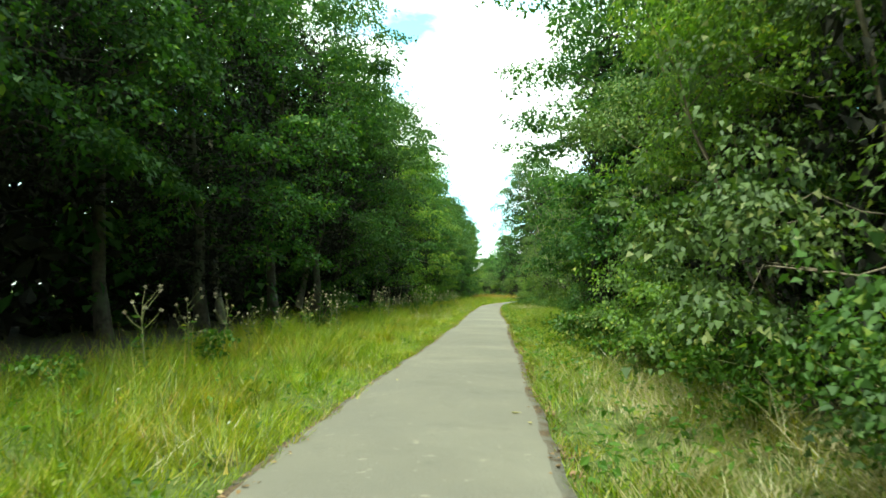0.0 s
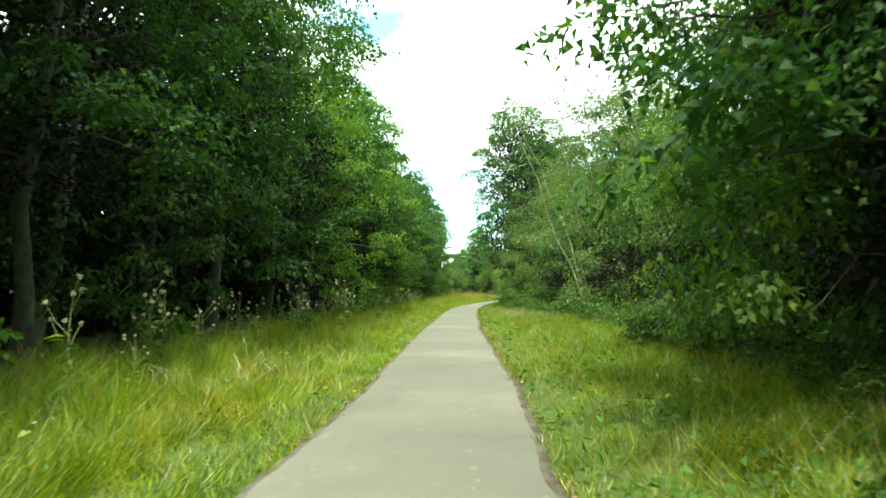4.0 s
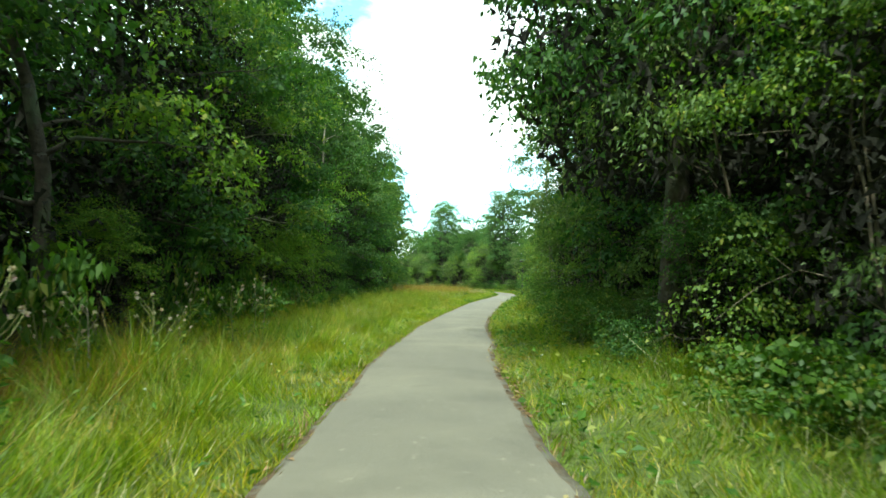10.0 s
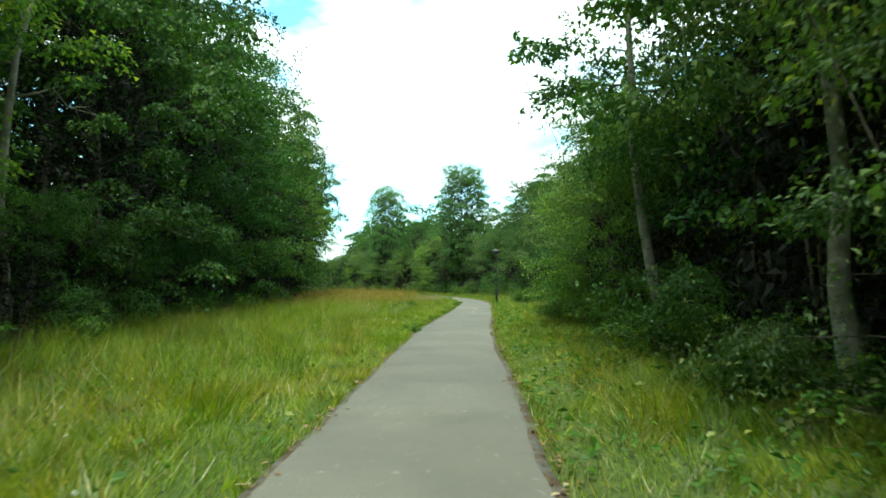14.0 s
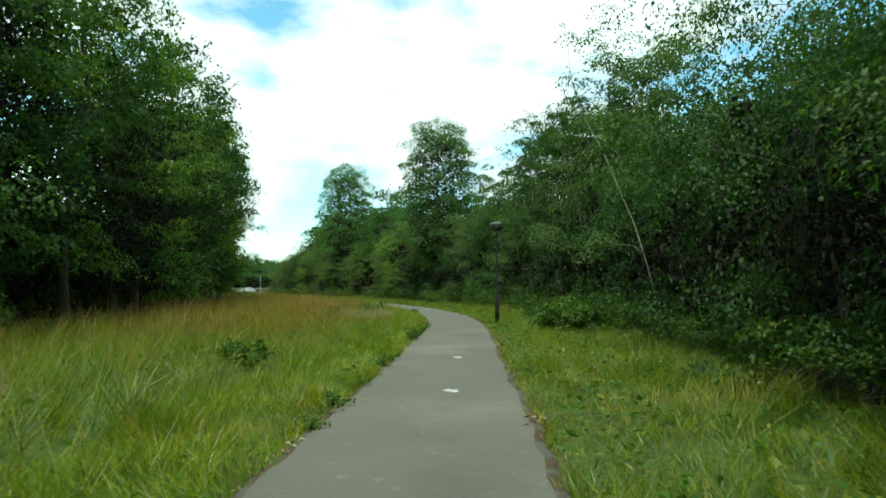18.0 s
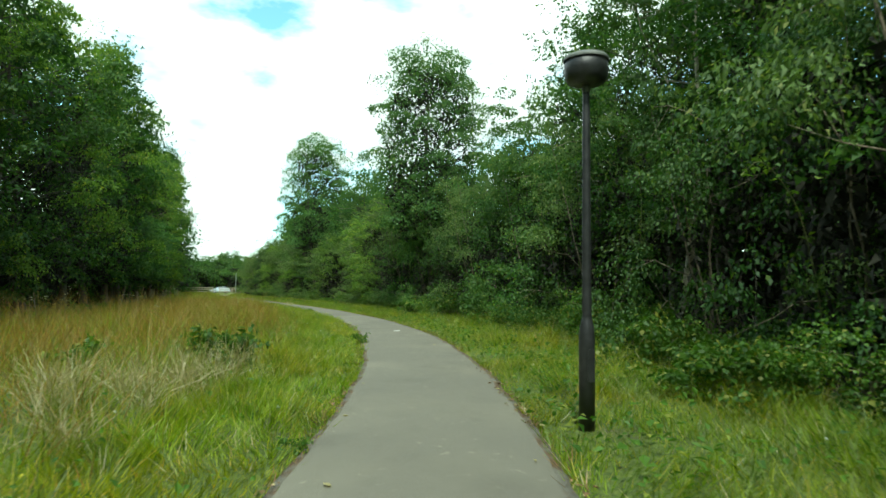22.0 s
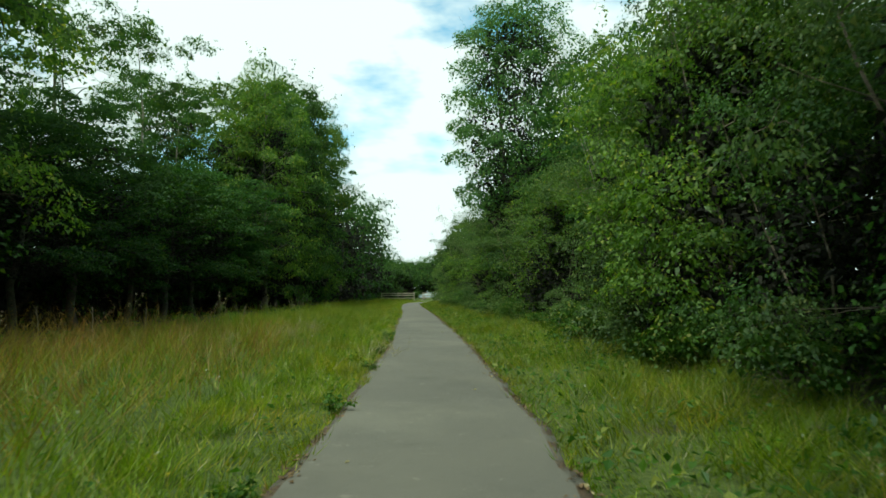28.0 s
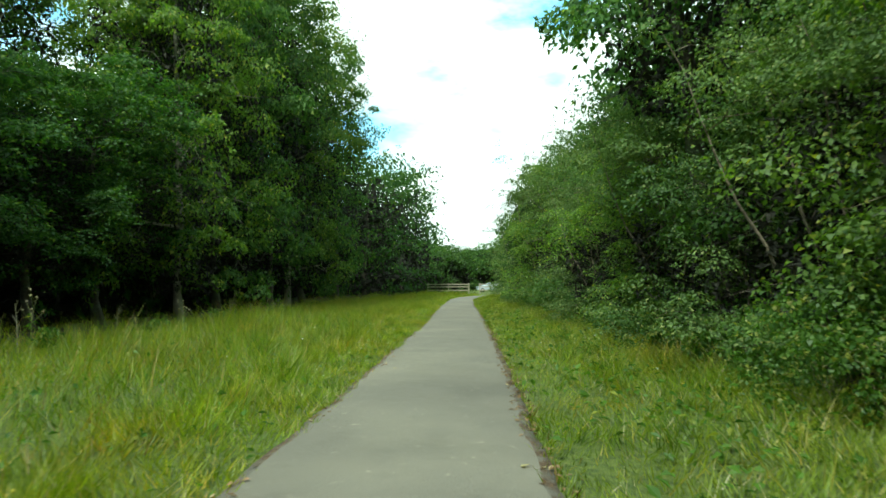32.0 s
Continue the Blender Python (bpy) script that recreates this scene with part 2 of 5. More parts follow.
def asphalt_material():
    m, n, l, out = node_material("weathered pale asphalt")
    b = n.new("ShaderNodeBsdfPrincipled")
    grain = mix_rgb(n, l, noise_fac(n, l, 130.0, 4.0, 0.3, 0.7), (0.100, 0.095, 0.074), (0.193, 0.181, 0.142))
    col = mix_rgb(n, l, noise_fac(n, l, 0.55, 5.0, 0.42, 0.68), grain, (0.169, 0.158, 0.120))
    col = mix_rgb(n, l, noise_fac(n, l, 2.7, 6.0, 0.58, 0.95), col, (0.110, 0.102, 0.078))
    col = mix_rgb(n, l, noise_fac(n, l, 9.0, 6.0, 0.63, 0.70), col, (0.220, 0.207, 0.159))
    pale = mix_rgb(n, l, 1.0, col, (1.22, 1.22, 1.2), "MULTIPLY")
    col = mix_rgb(n, l, noise_fac(n, l, 0.33, 4.0, 0.50, 0.64), col, pale)
    worn = mix_rgb(n, l, 1.0, col, (0.84, 0.84, 0.84), "MULTIPLY")
    col = mix_rgb(n, l, noise_fac(n, l, 0.8, 5.0, 0.54, 0.70), col, worn)
    l.new(col, b.inputs["Base Color"])
    b.inputs["Roughness"].default_value = 0.88
    bp = n.new("ShaderNodeBump")
    bp.inputs["Strength"].default_value, bp.inputs["Distance"].default_value = 0.5, 0.006
    l.new(noise_fac(n, l, 160.0, 3.0), bp.inputs["Height"])
    l.new(bp.outputs["Normal"], b.inputs["Normal"])
    l.new(b.outputs[0], out.inputs["Surface"])
    return m


def soil_material():
    m, n, l, out = node_material("grassy soil")
    b = n.new("ShaderNodeBsdfPrincipled")
    green = mix_rgb(n, l, noise_fac(n, l, 14.0, 6.0), (0.075, 0.115, 0.016), (0.16, 0.21, 0.032))
    brown = mix_rgb(n, l, noise_fac(n, l, 22.0, 6.0), (0.055, 0.040, 0.024), (0.15, 0.115, 0.07))
    col = mix_rgb(n, l, noise_fac(n, l, 0.8, 7.0, 0.58, 0.74), green, brown)
    l.new(col, b.inputs["Base Color"])
    b.inputs["Roughness"].default_value = 0.95
    bp = n.new("ShaderNodeBump")
    bp.inputs["Strength"].default_value, bp.inputs["Distance"].default_value = 0.9, 0.04
    l.new(noise_fac(n, l, 30.0, 6.0), bp.inputs["Height"])
    l.new(bp.outputs["Normal"], b.inputs["Normal"])
    l.new(b.outputs[0], out.inputs["Surface"])
    return m


MAT["asphalt"], MAT["soil"] = asphalt_material(), soil_material()
# near black that paints the shade deep inside crowns and woods
MAT["inner_shade"] = solid_material("near black inner shade", (0.009, 0.010, 0.005), (0.024, 0.025, 0.013), 5.0, 0.9, 0.0, 0.5, 30.0)
MAT["leaf_mould"] = solid_material("dark leaf mould", (0.018, 0.014, 0.009), (0.055, 0.042, 0.026), 7.0, 0.95, 0.0, 0.9, 30.0, (0.028, 0.030, 0.014))


def dirty_edge_material():
    """Asphalt rim with soil, crumbs and moss lying on it in patches."""
    m, n, l, out = node_material("dirty asphalt rim")
    b = n.new("ShaderNodeBsdfPrincipled")
    grain = mix_rgb(n, l, noise_fac(n, l, 130.0, 4.0, 0.3, 0.7), (0.100, 0.095, 0.074), (0.193, 0.181, 0.142))
    dirt = mix_rgb(n, l, noise_fac(n, l, 45.0, 5.0), (0.049, 0.033, 0.017), (0.166, 0.107, 0.054))
    col = mix_rgb(n, l, noise_fac(n, l, 3.4, 7.0, 0.44, 0.56), grain, dirt)
    l.new(col, b.inputs["Base Color"])
    b.inputs["Roughness"].default_value = 0.95
    bp = n.new("ShaderNodeBump")
    bp.inputs["Strength"].default_value, bp.inputs["Distance"].default_value = 0.8, 0.012
    l.new(noise_fac(n, l, 70.0, 4.0), bp.inputs["Height"])
    l.new(bp.outputs["Normal"], b.inputs["Normal"])
    l.new(b.outputs[0], out.inputs["Surface"])
    return m


MAT["rim_dirt"] = dirty_edge_material()


# ---------------------------------------------------------------- the plan
# middle of the path, edge of the left wood and edge of the right wood, by way ahead (y)
MID_Y = (-40, 4, 9, 17, 27, 37, 48, 52, 59, 66.1, 69, 72.3, 76.3, 82, 88, 91.4, 98, 101, 106, 110.8, 115, 118, 122, 125.7, 130.9, 134.3, 137.6, 142.2, 147.7, 151.1, 159.9, 162.8, 171.2, 190, 205, 214, 221, 228)
MID_X = (-.5, -.52, -.5, -.4, -.28, -.25, -.15, -.08, .15, .75, 1.08, 1.51, 2.14, 3.0, 4.0, 4.65, 5.94, 6.52, 7.5, 8.28, 8.65, 8.8, 8.83, 8.65, 8.07, 7.47, 6.8, 5.88, 4.43, 3.56, 1.02, .18, -2.24, -8.0, -12.4, -14.3, -14.6, -13.0)
_gy = np.arange(-40, 228.01, 0.25)
_gx = np.interp(_gy, MID_Y, MID_X)
_k = np.exp(-(np.arange(-12, 13) * 0.25 / 1.4) ** 2)
_gx = np.convolve(np.pad(_gx, 12, mode="edge"), _k / _k.sum(), mode="valid")


def mid(y):
    return np.interp(y, _gy, _gx)


def path_left(y):
    """Half the width of the asphalt on its left side."""
    return np.interp(y, (12, 25, 37, 45, 60, 75, 88, 100, 122, 135, 146, 156, 170), (1.08, 0.99, 1.04, 0.95, 1.0, 0.95, 1.02, 0.97, 1.0, 0.98, 0.98, 1.0, 1.0))


def path_right(y):
    """Half the width of the asphalt on its right side."""
    return np.interp(y, (12, 25, 37, 45, 60, 75, 85, 92, 100, 112, 122, 135, 146, 165, 182), (1.08, 0.99, 0.90, 0.94, 1.0, 1.02, 1.04, 1.08, 1.02, 0.98, 1.06, 1.04, 1.03, 1.02, 1.0))


def left_edge(y):
    return np.interp(y, (-40, 15, 30, 45, 60, 80, 100, 112, 120, 130, 146, 155, 168, 190, 212, 235, 300), (-5.6, -5.8, -5.3, -5.0, -4.8, -4.7, -4.2, -3.4, -3.2, -3.6, -4.7, -6.6, -9.4, -15.0, -18.8, -24.5, -45))


def right_edge(y):
    return mid(y) + np.interp(y, (-40, 20, 24.5, 42, 48, 54, 62, 70, 80, 90, 100, 115, 128, 140, 152, 165, 180, 210), (2.9, 3.0, 4.2, 4.7, 4.0, 3.4, 2.9, 3.2, 3.3, 3.5, 3.8, 3.9, 3.7, 3.7, 4.3, 3.9, 3.4, 3.2))


def ground_z(x, y):
    d = np.abs(x - mid(y))
    off = np.clip(d - 1.0, 0, 6)
    bump = 0.05 * np.sin(x * 1.1 + 0.37 * y) * np.sin(0.53 * y - 0.4 * x) + 0.03 * np.sin(2.3 * x) * np.sin(1.9 * y)
    return -0.03 + np.clip(off / 2.0, 0, 1) * (0.05 + bump)


# ---------------------------------------------------------------- mesh helpers
def mesh_from(name, verts, faces, mats, mat_index=None, smooth=False):
    """A mesh of quads or triangles from arrays."""
    me = bpy.data.meshes.new(name)
    verts, faces = np.asarray(verts, np.float32), np.asarray(faces, np.int32)
    n, k = faces.shape
    me.vertices.add(len(verts))
    me.vertices.foreach_set("co", verts.ravel())
    me.loops.add(n * k)
    me.loops.foreach_set("vertex_index", faces.ravel())
    me.polygons.add(n)
    me.polygons.foreach_set("loop_start", np.arange(0, n * k, k, dtype=np.int32))
    me.polygons.foreach_set("use_smooth", np.full(n, smooth, dtype=bool))
    for m in mats:
        me.materials.append(m)
    if mat_index is not None:
        me.polygons.foreach_set("material_index", np.asarray(mat_index, np.int32))
    me.update(calc_edges=True)
    return me


def tube(points, radii, sides=6):
    """A tapered round tube along points."""
    p, r = np.asarray(points, float), np.asarray(radii, float)
    t = np.gradient(p, axis=0)
    t /= np.linalg.norm(t, axis=1)[:, None] + 1e-9
    ref = np.where(np.abs(t[:, 2:3]) > 0.9, np.array([[1.0, 0, 0]]), np.array([[0, 0, 1.0]]))
    u = np.cross(t, ref)
    u /= np.linalg.norm(u, axis=1)[:, None] + 1e-9
    v = np.cross(t, u)
    a = np.linspace(0, 2 * np.pi, sides, endpoint=False)
    ring = p[:, None] + r[:, None, None] * (np.cos(a)[None, :, None] * u[:, None] + np.sin(a)[None, :, None] * v[:, None])
    n = len(p)
    i, j = np.meshgrid(np.arange(n - 1), np.arange(sides), indexing="ij")
    f = np.stack([i * sides + j, i * sides + (j + 1) % sides, (i + 1) * sides + (j + 1) % sides, (i + 1) * sides + j], -1).reshape(-1, 4)
    return ring.reshape(-1, 3), f


def joined(pieces):
    vs, fs, at = [], [], 0
    for v, f in pieces:
        vs.append(v)
        fs.append(f + at)
        at += len(v)
    return np.concatenate(vs), np.concatenate(fs)


def unit(a):
    return a / (np.linalg.norm(a, axis=-1, keepdims=True) + 1e-9)


def leaf_chips(rs, c, along, length, width):
    """Plain pointed leaves for the crowded inside of a crown, one triangle each."""
    n = len(c)
    along = unit(along)
    side = unit(np.cross(along, rs.normal(size=(n, 3))))
    L, W = np.broadcast_to(length, n)[:, None], np.broadcast_to(width, n)[:, None]
    v = np.stack([c - side * W * 0.5, c + side * W * 0.5, c + along * L], 1).reshape(-1, 3)
    return v, np.arange(3 * n).reshape(n, 3)


def leaf_tips(rs, c, along, length, width, facing):
    """Small leaves of one lopsided triangle each, for crowns with very many leaves."""
    n = len(c)
    along = unit(along)
    side = unit(np.cross(along, facing))
    L, W = np.broadcast_to(length, n)[:, None], np.broadcast_to(width, n)[:, None]
    v = np.stack([c - side * W * 0.5 + along * L * 0.12, c + side * W * 0.5 + along * L * 0.3, c + along * L], 1).reshape(-1, 3)
    return v, np.arange(3 * n).reshape(n, 3)


def leaf_blades(rs, c, along, length, width, fold=0.25, flat=0.6, facing=None):
    """Pointed leaves that start at c and run along; each a folded quad."""
    n = len(c)
    along = unit(along)
    up = unit(np.array([0, 0, 1.0]) * flat + rs.normal(size=(n, 3)) * (1 - flat)) if facing is None else facing
    side = unit(np.cross(along, up))
    nor = np.cross(side, along)
    L, W = np.broadcast_to(length, n)[:, None], np.broadcast_to(width, n)[:, None]
    a = c
    b = c + along * L * 0.48 + side * W * 0.5 + nor * W * fold * 0.4
    t = c + along * L - nor * L * fold * 0.5
    d = c + along * L * 0.48 - side * W * 0.5 + nor * W * fold * 0.4
    v = np.stack([a, b, t, d], 1).reshape(-1, 3)
    return v, np.arange(4 * n).reshape(n, 4)


def part(name, me, parent, label=""):
    ob = new(name, me)
    ob.parent = parent
    if label:
        ob["label"] = label
    return ob


def bm_mesh(name, bm, mats, smooth=False):
    me = bpy.data.meshes.new(name)
    bm.to_mesh(me)
    bm.free()
    for m in mats:
        me.materials.append(m)
    if smooth:
        me.polygons.foreach_set("use_smooth", np.full(len(me.polygons), True))
    return me


def box_bm(sx, sy, sz, at=(0, 0, 0), bevel=0.0):
    bm = bmesh.new()
    bmesh.ops.create_cube(bm, size=1.0, matrix=Matrix.Translation(at) @ Matrix.Diagonal((sx, sy, sz, 1)))
    if bevel:
        bmesh.ops.bevel(bm, geom=bm.edges[:], offset=bevel, segments=2, affect="EDGES", profile=0.6)
    return bm


def lathe(profile, sides=20):
    """A turned body from (radius, height) pairs."""
    a = np.linspace(0, 2 * np.pi, sides, endpoint=False)
    pr = np.array(profile, float)
    v = np.stack([pr[:, None, 0] * np.cos(a), pr[:, None, 0] * np.sin(a), np.broadcast_to(pr[:, 1:2], (len(pr), sides))], -1).reshape(-1, 3)
    i, j = np.meshgrid(np.arange(len(pr) - 1), np.arange(sides), indexing="ij")
    f = np.stack([i * sides + j, i * sides + (j + 1) % sides, (i + 1) * sides + (j + 1) % sides, (i + 1) * sides + j], -1).reshape(-1, 4)
    return v, f


# ---------------------------------------------------------------- ground and path
def build_ground():
    xs = np.unique(np.concatenate([np.linspace(-1500, -60, 10), np.linspace(-60, -35, 9), np.arange(-34, -14, 1.0), np.arange(-14, 20, 0.5), np.arange(20, 32, 1.0), np.linspace(33, 70, 10), np.linspace(70, 1500, 10)]))
    ys = np.unique(np.concatenate([np.linspace(-1500, -40, 10), np.arange(-40, 235, 1.0), np.linspace(235, 320, 20), np.linspace(320, 1700, 10)]))
    X, Y = np.meshgrid(xs, ys)
    near = np.exp(-(np.maximum(np.abs(X) - 40, 0) / 30) ** 2)
    Z = ground_z(X, Y) * near - 0.03 * (1 - near)
    d = np.abs(X - mid(Y))
    Z = np.where((d < 1.15) & (Y > -40) & (Y < 230), -0.06, Z)
    v = np.stack([X, Y, Z], -1).reshape(-1, 3)
    ny, nx = X.shape
    i, j = np.meshgrid(np.arange(ny - 1), np.arange(nx - 1), indexing="ij")
    f = np.stack([i * nx + j, i * nx + j + 1, (i + 1) * nx + j + 1, (i + 1) * nx + j], -1).reshape(-1, 4)
    cx, cy = (X[:-1, :-1] + X[1:, 1:]) / 2, (Y[:-1, :-1] + Y[1:, 1:]) / 2
    wooded = ((cx < left_edge(cy) - 0.9) & (cx > left_edge(cy) - 13.5)) | ((cx > right_edge(cy) + 1.0) & (cx < right_edge(cy) + 13.5))
    wooded &= (cy > -30) & (cy < 225)
    tagged(new("ground", mesh_from("ground", v, f, [MAT["soil"], MAT["leaf_mould"]], wooded.ravel(), smooth=True)), "grassy soil and woodland floor around the path", "ground", kind="structure")


def build_path():
    ys = np.arange(-38, 227.6, 0.2)
    rs = np.random.RandomState(5)
    m = mid(ys)
    slope = np.gradient(m, ys)
    nx, ny = 1 / np.sqrt(1 + slope ** 2), -slope / np.sqrt(1 + slope ** 2)

    def ragged():
        r = rs.normal(size=len(ys))
        fine = np.convolve(r, np.ones(3) / 3, "same") * 0.022
        slow = np.convolve(rs.normal(size=len(ys)), np.ones(25) / 5, "same") * 0.03
        return fine + slow
    le, re_ = -path_left(ys) + ragged(), path_right(ys) + ragged()
    cols = []
    for s, z in ((0, -0.09), (0.002, -0.004), (0.035, 0.005), (0.2, 0.016), (0.5, 0.026), (0.8, 0.016), (0.955, 0.005), (0.998, -0.004), (1, -0.09)):
        o = le + (re_ - le) * s
        cols.append(np.stack([m + nx * o, ys + ny * o, np.full(len(ys), z) + 0.003 * np.sin(ys * 0.9 + s * 5)], -1))
    v = np.stack(cols, 1).reshape(-1, 3)
    k = len(cols)
    i, j = np.meshgrid(np.arange(len(ys) - 1), np.arange(k - 1), indexing="ij")
    f = np.stack([i * k + j, i * k + j + 1, (i + 1) * k + j + 1, (i + 1) * k + j], -1).reshape(-1, 4)
    tagged(new("path", mesh_from("path", v, f, [MAT["asphalt"], MAT["rim_dirt"]], ((j < 2) | (j > k - 4)).ravel(), smooth=True)), "narrow weathered asphalt cycle path between grass verges", "path", kind="structure")


build_ground()
build_path()


# ---------------------------------------------------------------- trees and shrubs
def crown_radius(h, R, lean):
    """Half width of a crown at relative height h (0 base, 1 top)."""
    return R * np.clip(np.sin(np.pi * np.clip(h, 0, 1) ** lean), 0, 1) ** 0.6


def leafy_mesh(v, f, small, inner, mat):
    """One mesh of four-cornered outer leaves, three-cornered ones and an inside coloured dark as shade."""
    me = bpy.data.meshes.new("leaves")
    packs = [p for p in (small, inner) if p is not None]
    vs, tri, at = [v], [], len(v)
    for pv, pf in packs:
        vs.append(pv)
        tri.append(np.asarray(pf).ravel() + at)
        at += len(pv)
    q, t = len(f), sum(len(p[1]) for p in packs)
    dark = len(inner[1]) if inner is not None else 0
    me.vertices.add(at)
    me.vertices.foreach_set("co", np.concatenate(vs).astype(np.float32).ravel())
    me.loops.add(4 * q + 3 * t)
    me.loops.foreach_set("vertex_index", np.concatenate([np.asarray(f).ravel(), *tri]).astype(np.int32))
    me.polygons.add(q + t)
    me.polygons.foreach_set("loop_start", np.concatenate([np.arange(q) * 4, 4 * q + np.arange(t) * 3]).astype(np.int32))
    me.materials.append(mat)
    me.materials.append(MAT["inner_shade"])
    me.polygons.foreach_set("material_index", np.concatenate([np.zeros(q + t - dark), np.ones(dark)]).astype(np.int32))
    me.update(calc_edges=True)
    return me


def build_tree(seed, height, radius, base, leaf, leaves, clumps, trunk_r, mat, bark, label, name="tree", stems=1, lean=0.75, droop=0.25, aspect=0.55, spread=0.45, far=False, inner=0, inner_leaf=0.5, inner_reach=0.62, thick=0.16, ball=False, fine=0.8):
    """A tree or shrub: bent stems, limbs and twigs in one part, leaves on the twig ends in another."""
    rs = np.random.RandomState(seed)
    root = new(name)
    wood, ends, dirs = [], [], []
    n_limb = max(5, clumps // 5)
    for s in range(stems):
        a = rs.uniform(0, 2 * np.pi)
        tilt = (0.10 if stems == 1 else 0.42) * height * rs.uniform(0.3, 1)
        top = np.array([np.cos(a) * tilt, np.sin(a) * tilt, height * rs.uniform(0.80, 0.93)])
        k = 9
        q = np.linspace(0, 1, k)
        pts = np.array([0.08 * radius * (stems > 1) * np.cos(a), 0.08 * radius * (stems > 1) * np.sin(a), -0.15]) * (1 - q[:, None]) + top * q[:, None]
        pts[1:, :2] += np.cumsum(rs.normal(size=(k - 1, 2)) * 0.012 * height, 0)
        rad = trunk_r / np.sqrt(stems) * (1 - 0.88 * q)
        rad[0] *= 1.35
        wood.append(tube(pts, rad, (8 if stems == 1 else 5) if not far else 4))
        for i in range(max(2, n_limb // stems)):
            h = (i + rs.uniform(0.1, 0.9)) / max(2, n_limb // stems)
            z = base + (height - base) * (0.04 + 0.93 * h)
            f = np.clip(z / top[2], 0, 0.98)
            start = np.array([np.interp(f, q, pts[:, c]) for c in range(3)])
            az = i * 2.4 + rs.uniform(-0.7, 0.7) + a
            reach = crown_radius(0.06 + 0.92 * h, radius, lean) * rs.uniform(0.68, 1.12)
            if stems > 1 and height > 1.5 and h < 0.55:
                reach = max(reach, radius * rs.uniform(0.68, 0.98))
            rise = (0.55 - 0.1 * h) * reach * rs.uniform(0.2, 1.0) if h > 0.25 else -droop * reach * rs.uniform(-0.6, 0.9)
            end = start * np.array([0.35, 0.35, 1]) + np.array([np.cos(az) * reach, np.sin(az) * reach, rise])
            end[2] = max(end[2], 0.25 + rs.uniform(0, 0.4))
            qq = np.linspace(0, 1, 5)[:, None]
            lp = start * (1 - qq) + end * qq
            lp[:, 2] += np.sin(qq[:, 0] * np.pi) * 0.10 * reach
            lp[1:-1] += rs.normal(size=(3, 3)) * 0.05 * reach
            lr = max(0.012, trunk_r / np.sqrt(stems) * 0.42 * (1 - 0.75 * f)) * (1 - 0.82 * qq[:, 0])
            wood.append(tube(lp, lr, 5 if stems == 1 and not far else 3))
            m_twig = max(2, clumps // n_limb)
            for t in range(m_twig):
                g = 0.45 + 0.55 * (t + rs.uniform(0.2, 0.8)) / m_twig
                s0 = np.array([np.interp(g, qq[:, 0], lp[:, c]) for c in range(3)])
                d = unit(unit(end - start) * 0.7 + rs.normal(size=3) * 0.6 + np.array([0, 0, 0.05]))
                ln = (0.22 + 0.18 * rs.rand()) * radius
                e0 = s0 + d * ln
                e0[2] = max(e0[2], 0.2)
                if not far and height > 1.5 and (stems == 1 or t == 0):
                    wood.append(tube(np.array([s0, e0]), [0.4 * lr[2] + 0.003, 0.003], 3))
                ends.append(e0)
                dirs.append(d)
        for e in (0.72, 0.86, 1.0):
            ends.append(np.array([np.interp(e, q, pts[:, c]) for c in range(3)]))
            dirs.append(unit(top + np.array([0, 0, 0.1])))
        if stems > 1:
            sv, sf = joined(wood)
            part("stem", mesh_from("stem", sv, sf, [bark], smooth=True), root)
            wood = []
    if ball:
        # boughs that fill the rounded outline of the crown
        ends, dirs = [], []
        for i in range(74):
            h = 0.06 + 0.90 * (i + 0.5) / 74
            a = i * 2.399963
            r = radius * math.sqrt(max(0.0, 1 - ((h - 0.42) / 0.6) ** 2)) * 0.80 * rs.uniform(0.55, 1.1)
            ends.append(np.array([r * np.cos(a), r * np.sin(a), base + (height - base) * h]))
            dirs.append(unit(np.array([np.cos(a), np.sin(a), 0.3])))
    ends, dirs = np.array(ends), np.array(dirs)
    per = max(4, leaves // len(ends))
    c, o = np.repeat(ends, per, 0), np.repeat(dirs, per, 0)
    n = len(c)
    size = spread * radius * 0.285 * np.repeat(rs.uniform(0.6, 1.35, len(ends)), per)
    # each bough end carries a low dome of leaves that lie like shingles over it, dark below; some leaves straggle outward
    u = rs.normal(size=(n, 3))
    u[:, 2] = np.where(u[:, 2] < -0.3, -u[:, 2], u[:, 2])
    u = unit(u)
    off = u * rs.uniform(0.72, 1.06, n)[:, None] * (np.array([1.1, 1.1, 0.9]) if ball else np.array([1.25, 1.25, 1.0 - 2.2 * thick]))
    off[:, 2] -= 0.22 * (off[:, 0] ** 2 + off[:, 1] ** 2) * (0.0 if ball else 1.0)
    stray = rs.rand(n) < 0.10
    off = np.where(stray[:, None], o * rs.uniform(0.9, 1.35 if ball else 2.1, n)[:, None] + rs.normal(size=(n, 3)) * 0.16, off)
    p = c + off * size[:, None]
    p[:, 2] = np.maximum(p[:, 2], 0.06 + 0.1 * rs.rand(n))
    facing = unit(u * np.array([1, 1, 1.5]) + rs.normal(size=(n, 3)) * 0.42)
    along = unit(u * np.array([1, 1, 0.0]) * 0.9 + np.array([0, 0, -0.45 - droop]) + rs.normal(size=(n, 3)) * 0.5)
    L = leaf * rs.uniform(0.65, 1.3, n)
    W = L * aspect * rs.uniform(0.8, 1.2, n)
    small = rs.rand(n) < fine
    big = ~small
    v, f = leaf_blades(rs, p[big], along[big], L[big], W[big], 0.3, facing=facing[big])
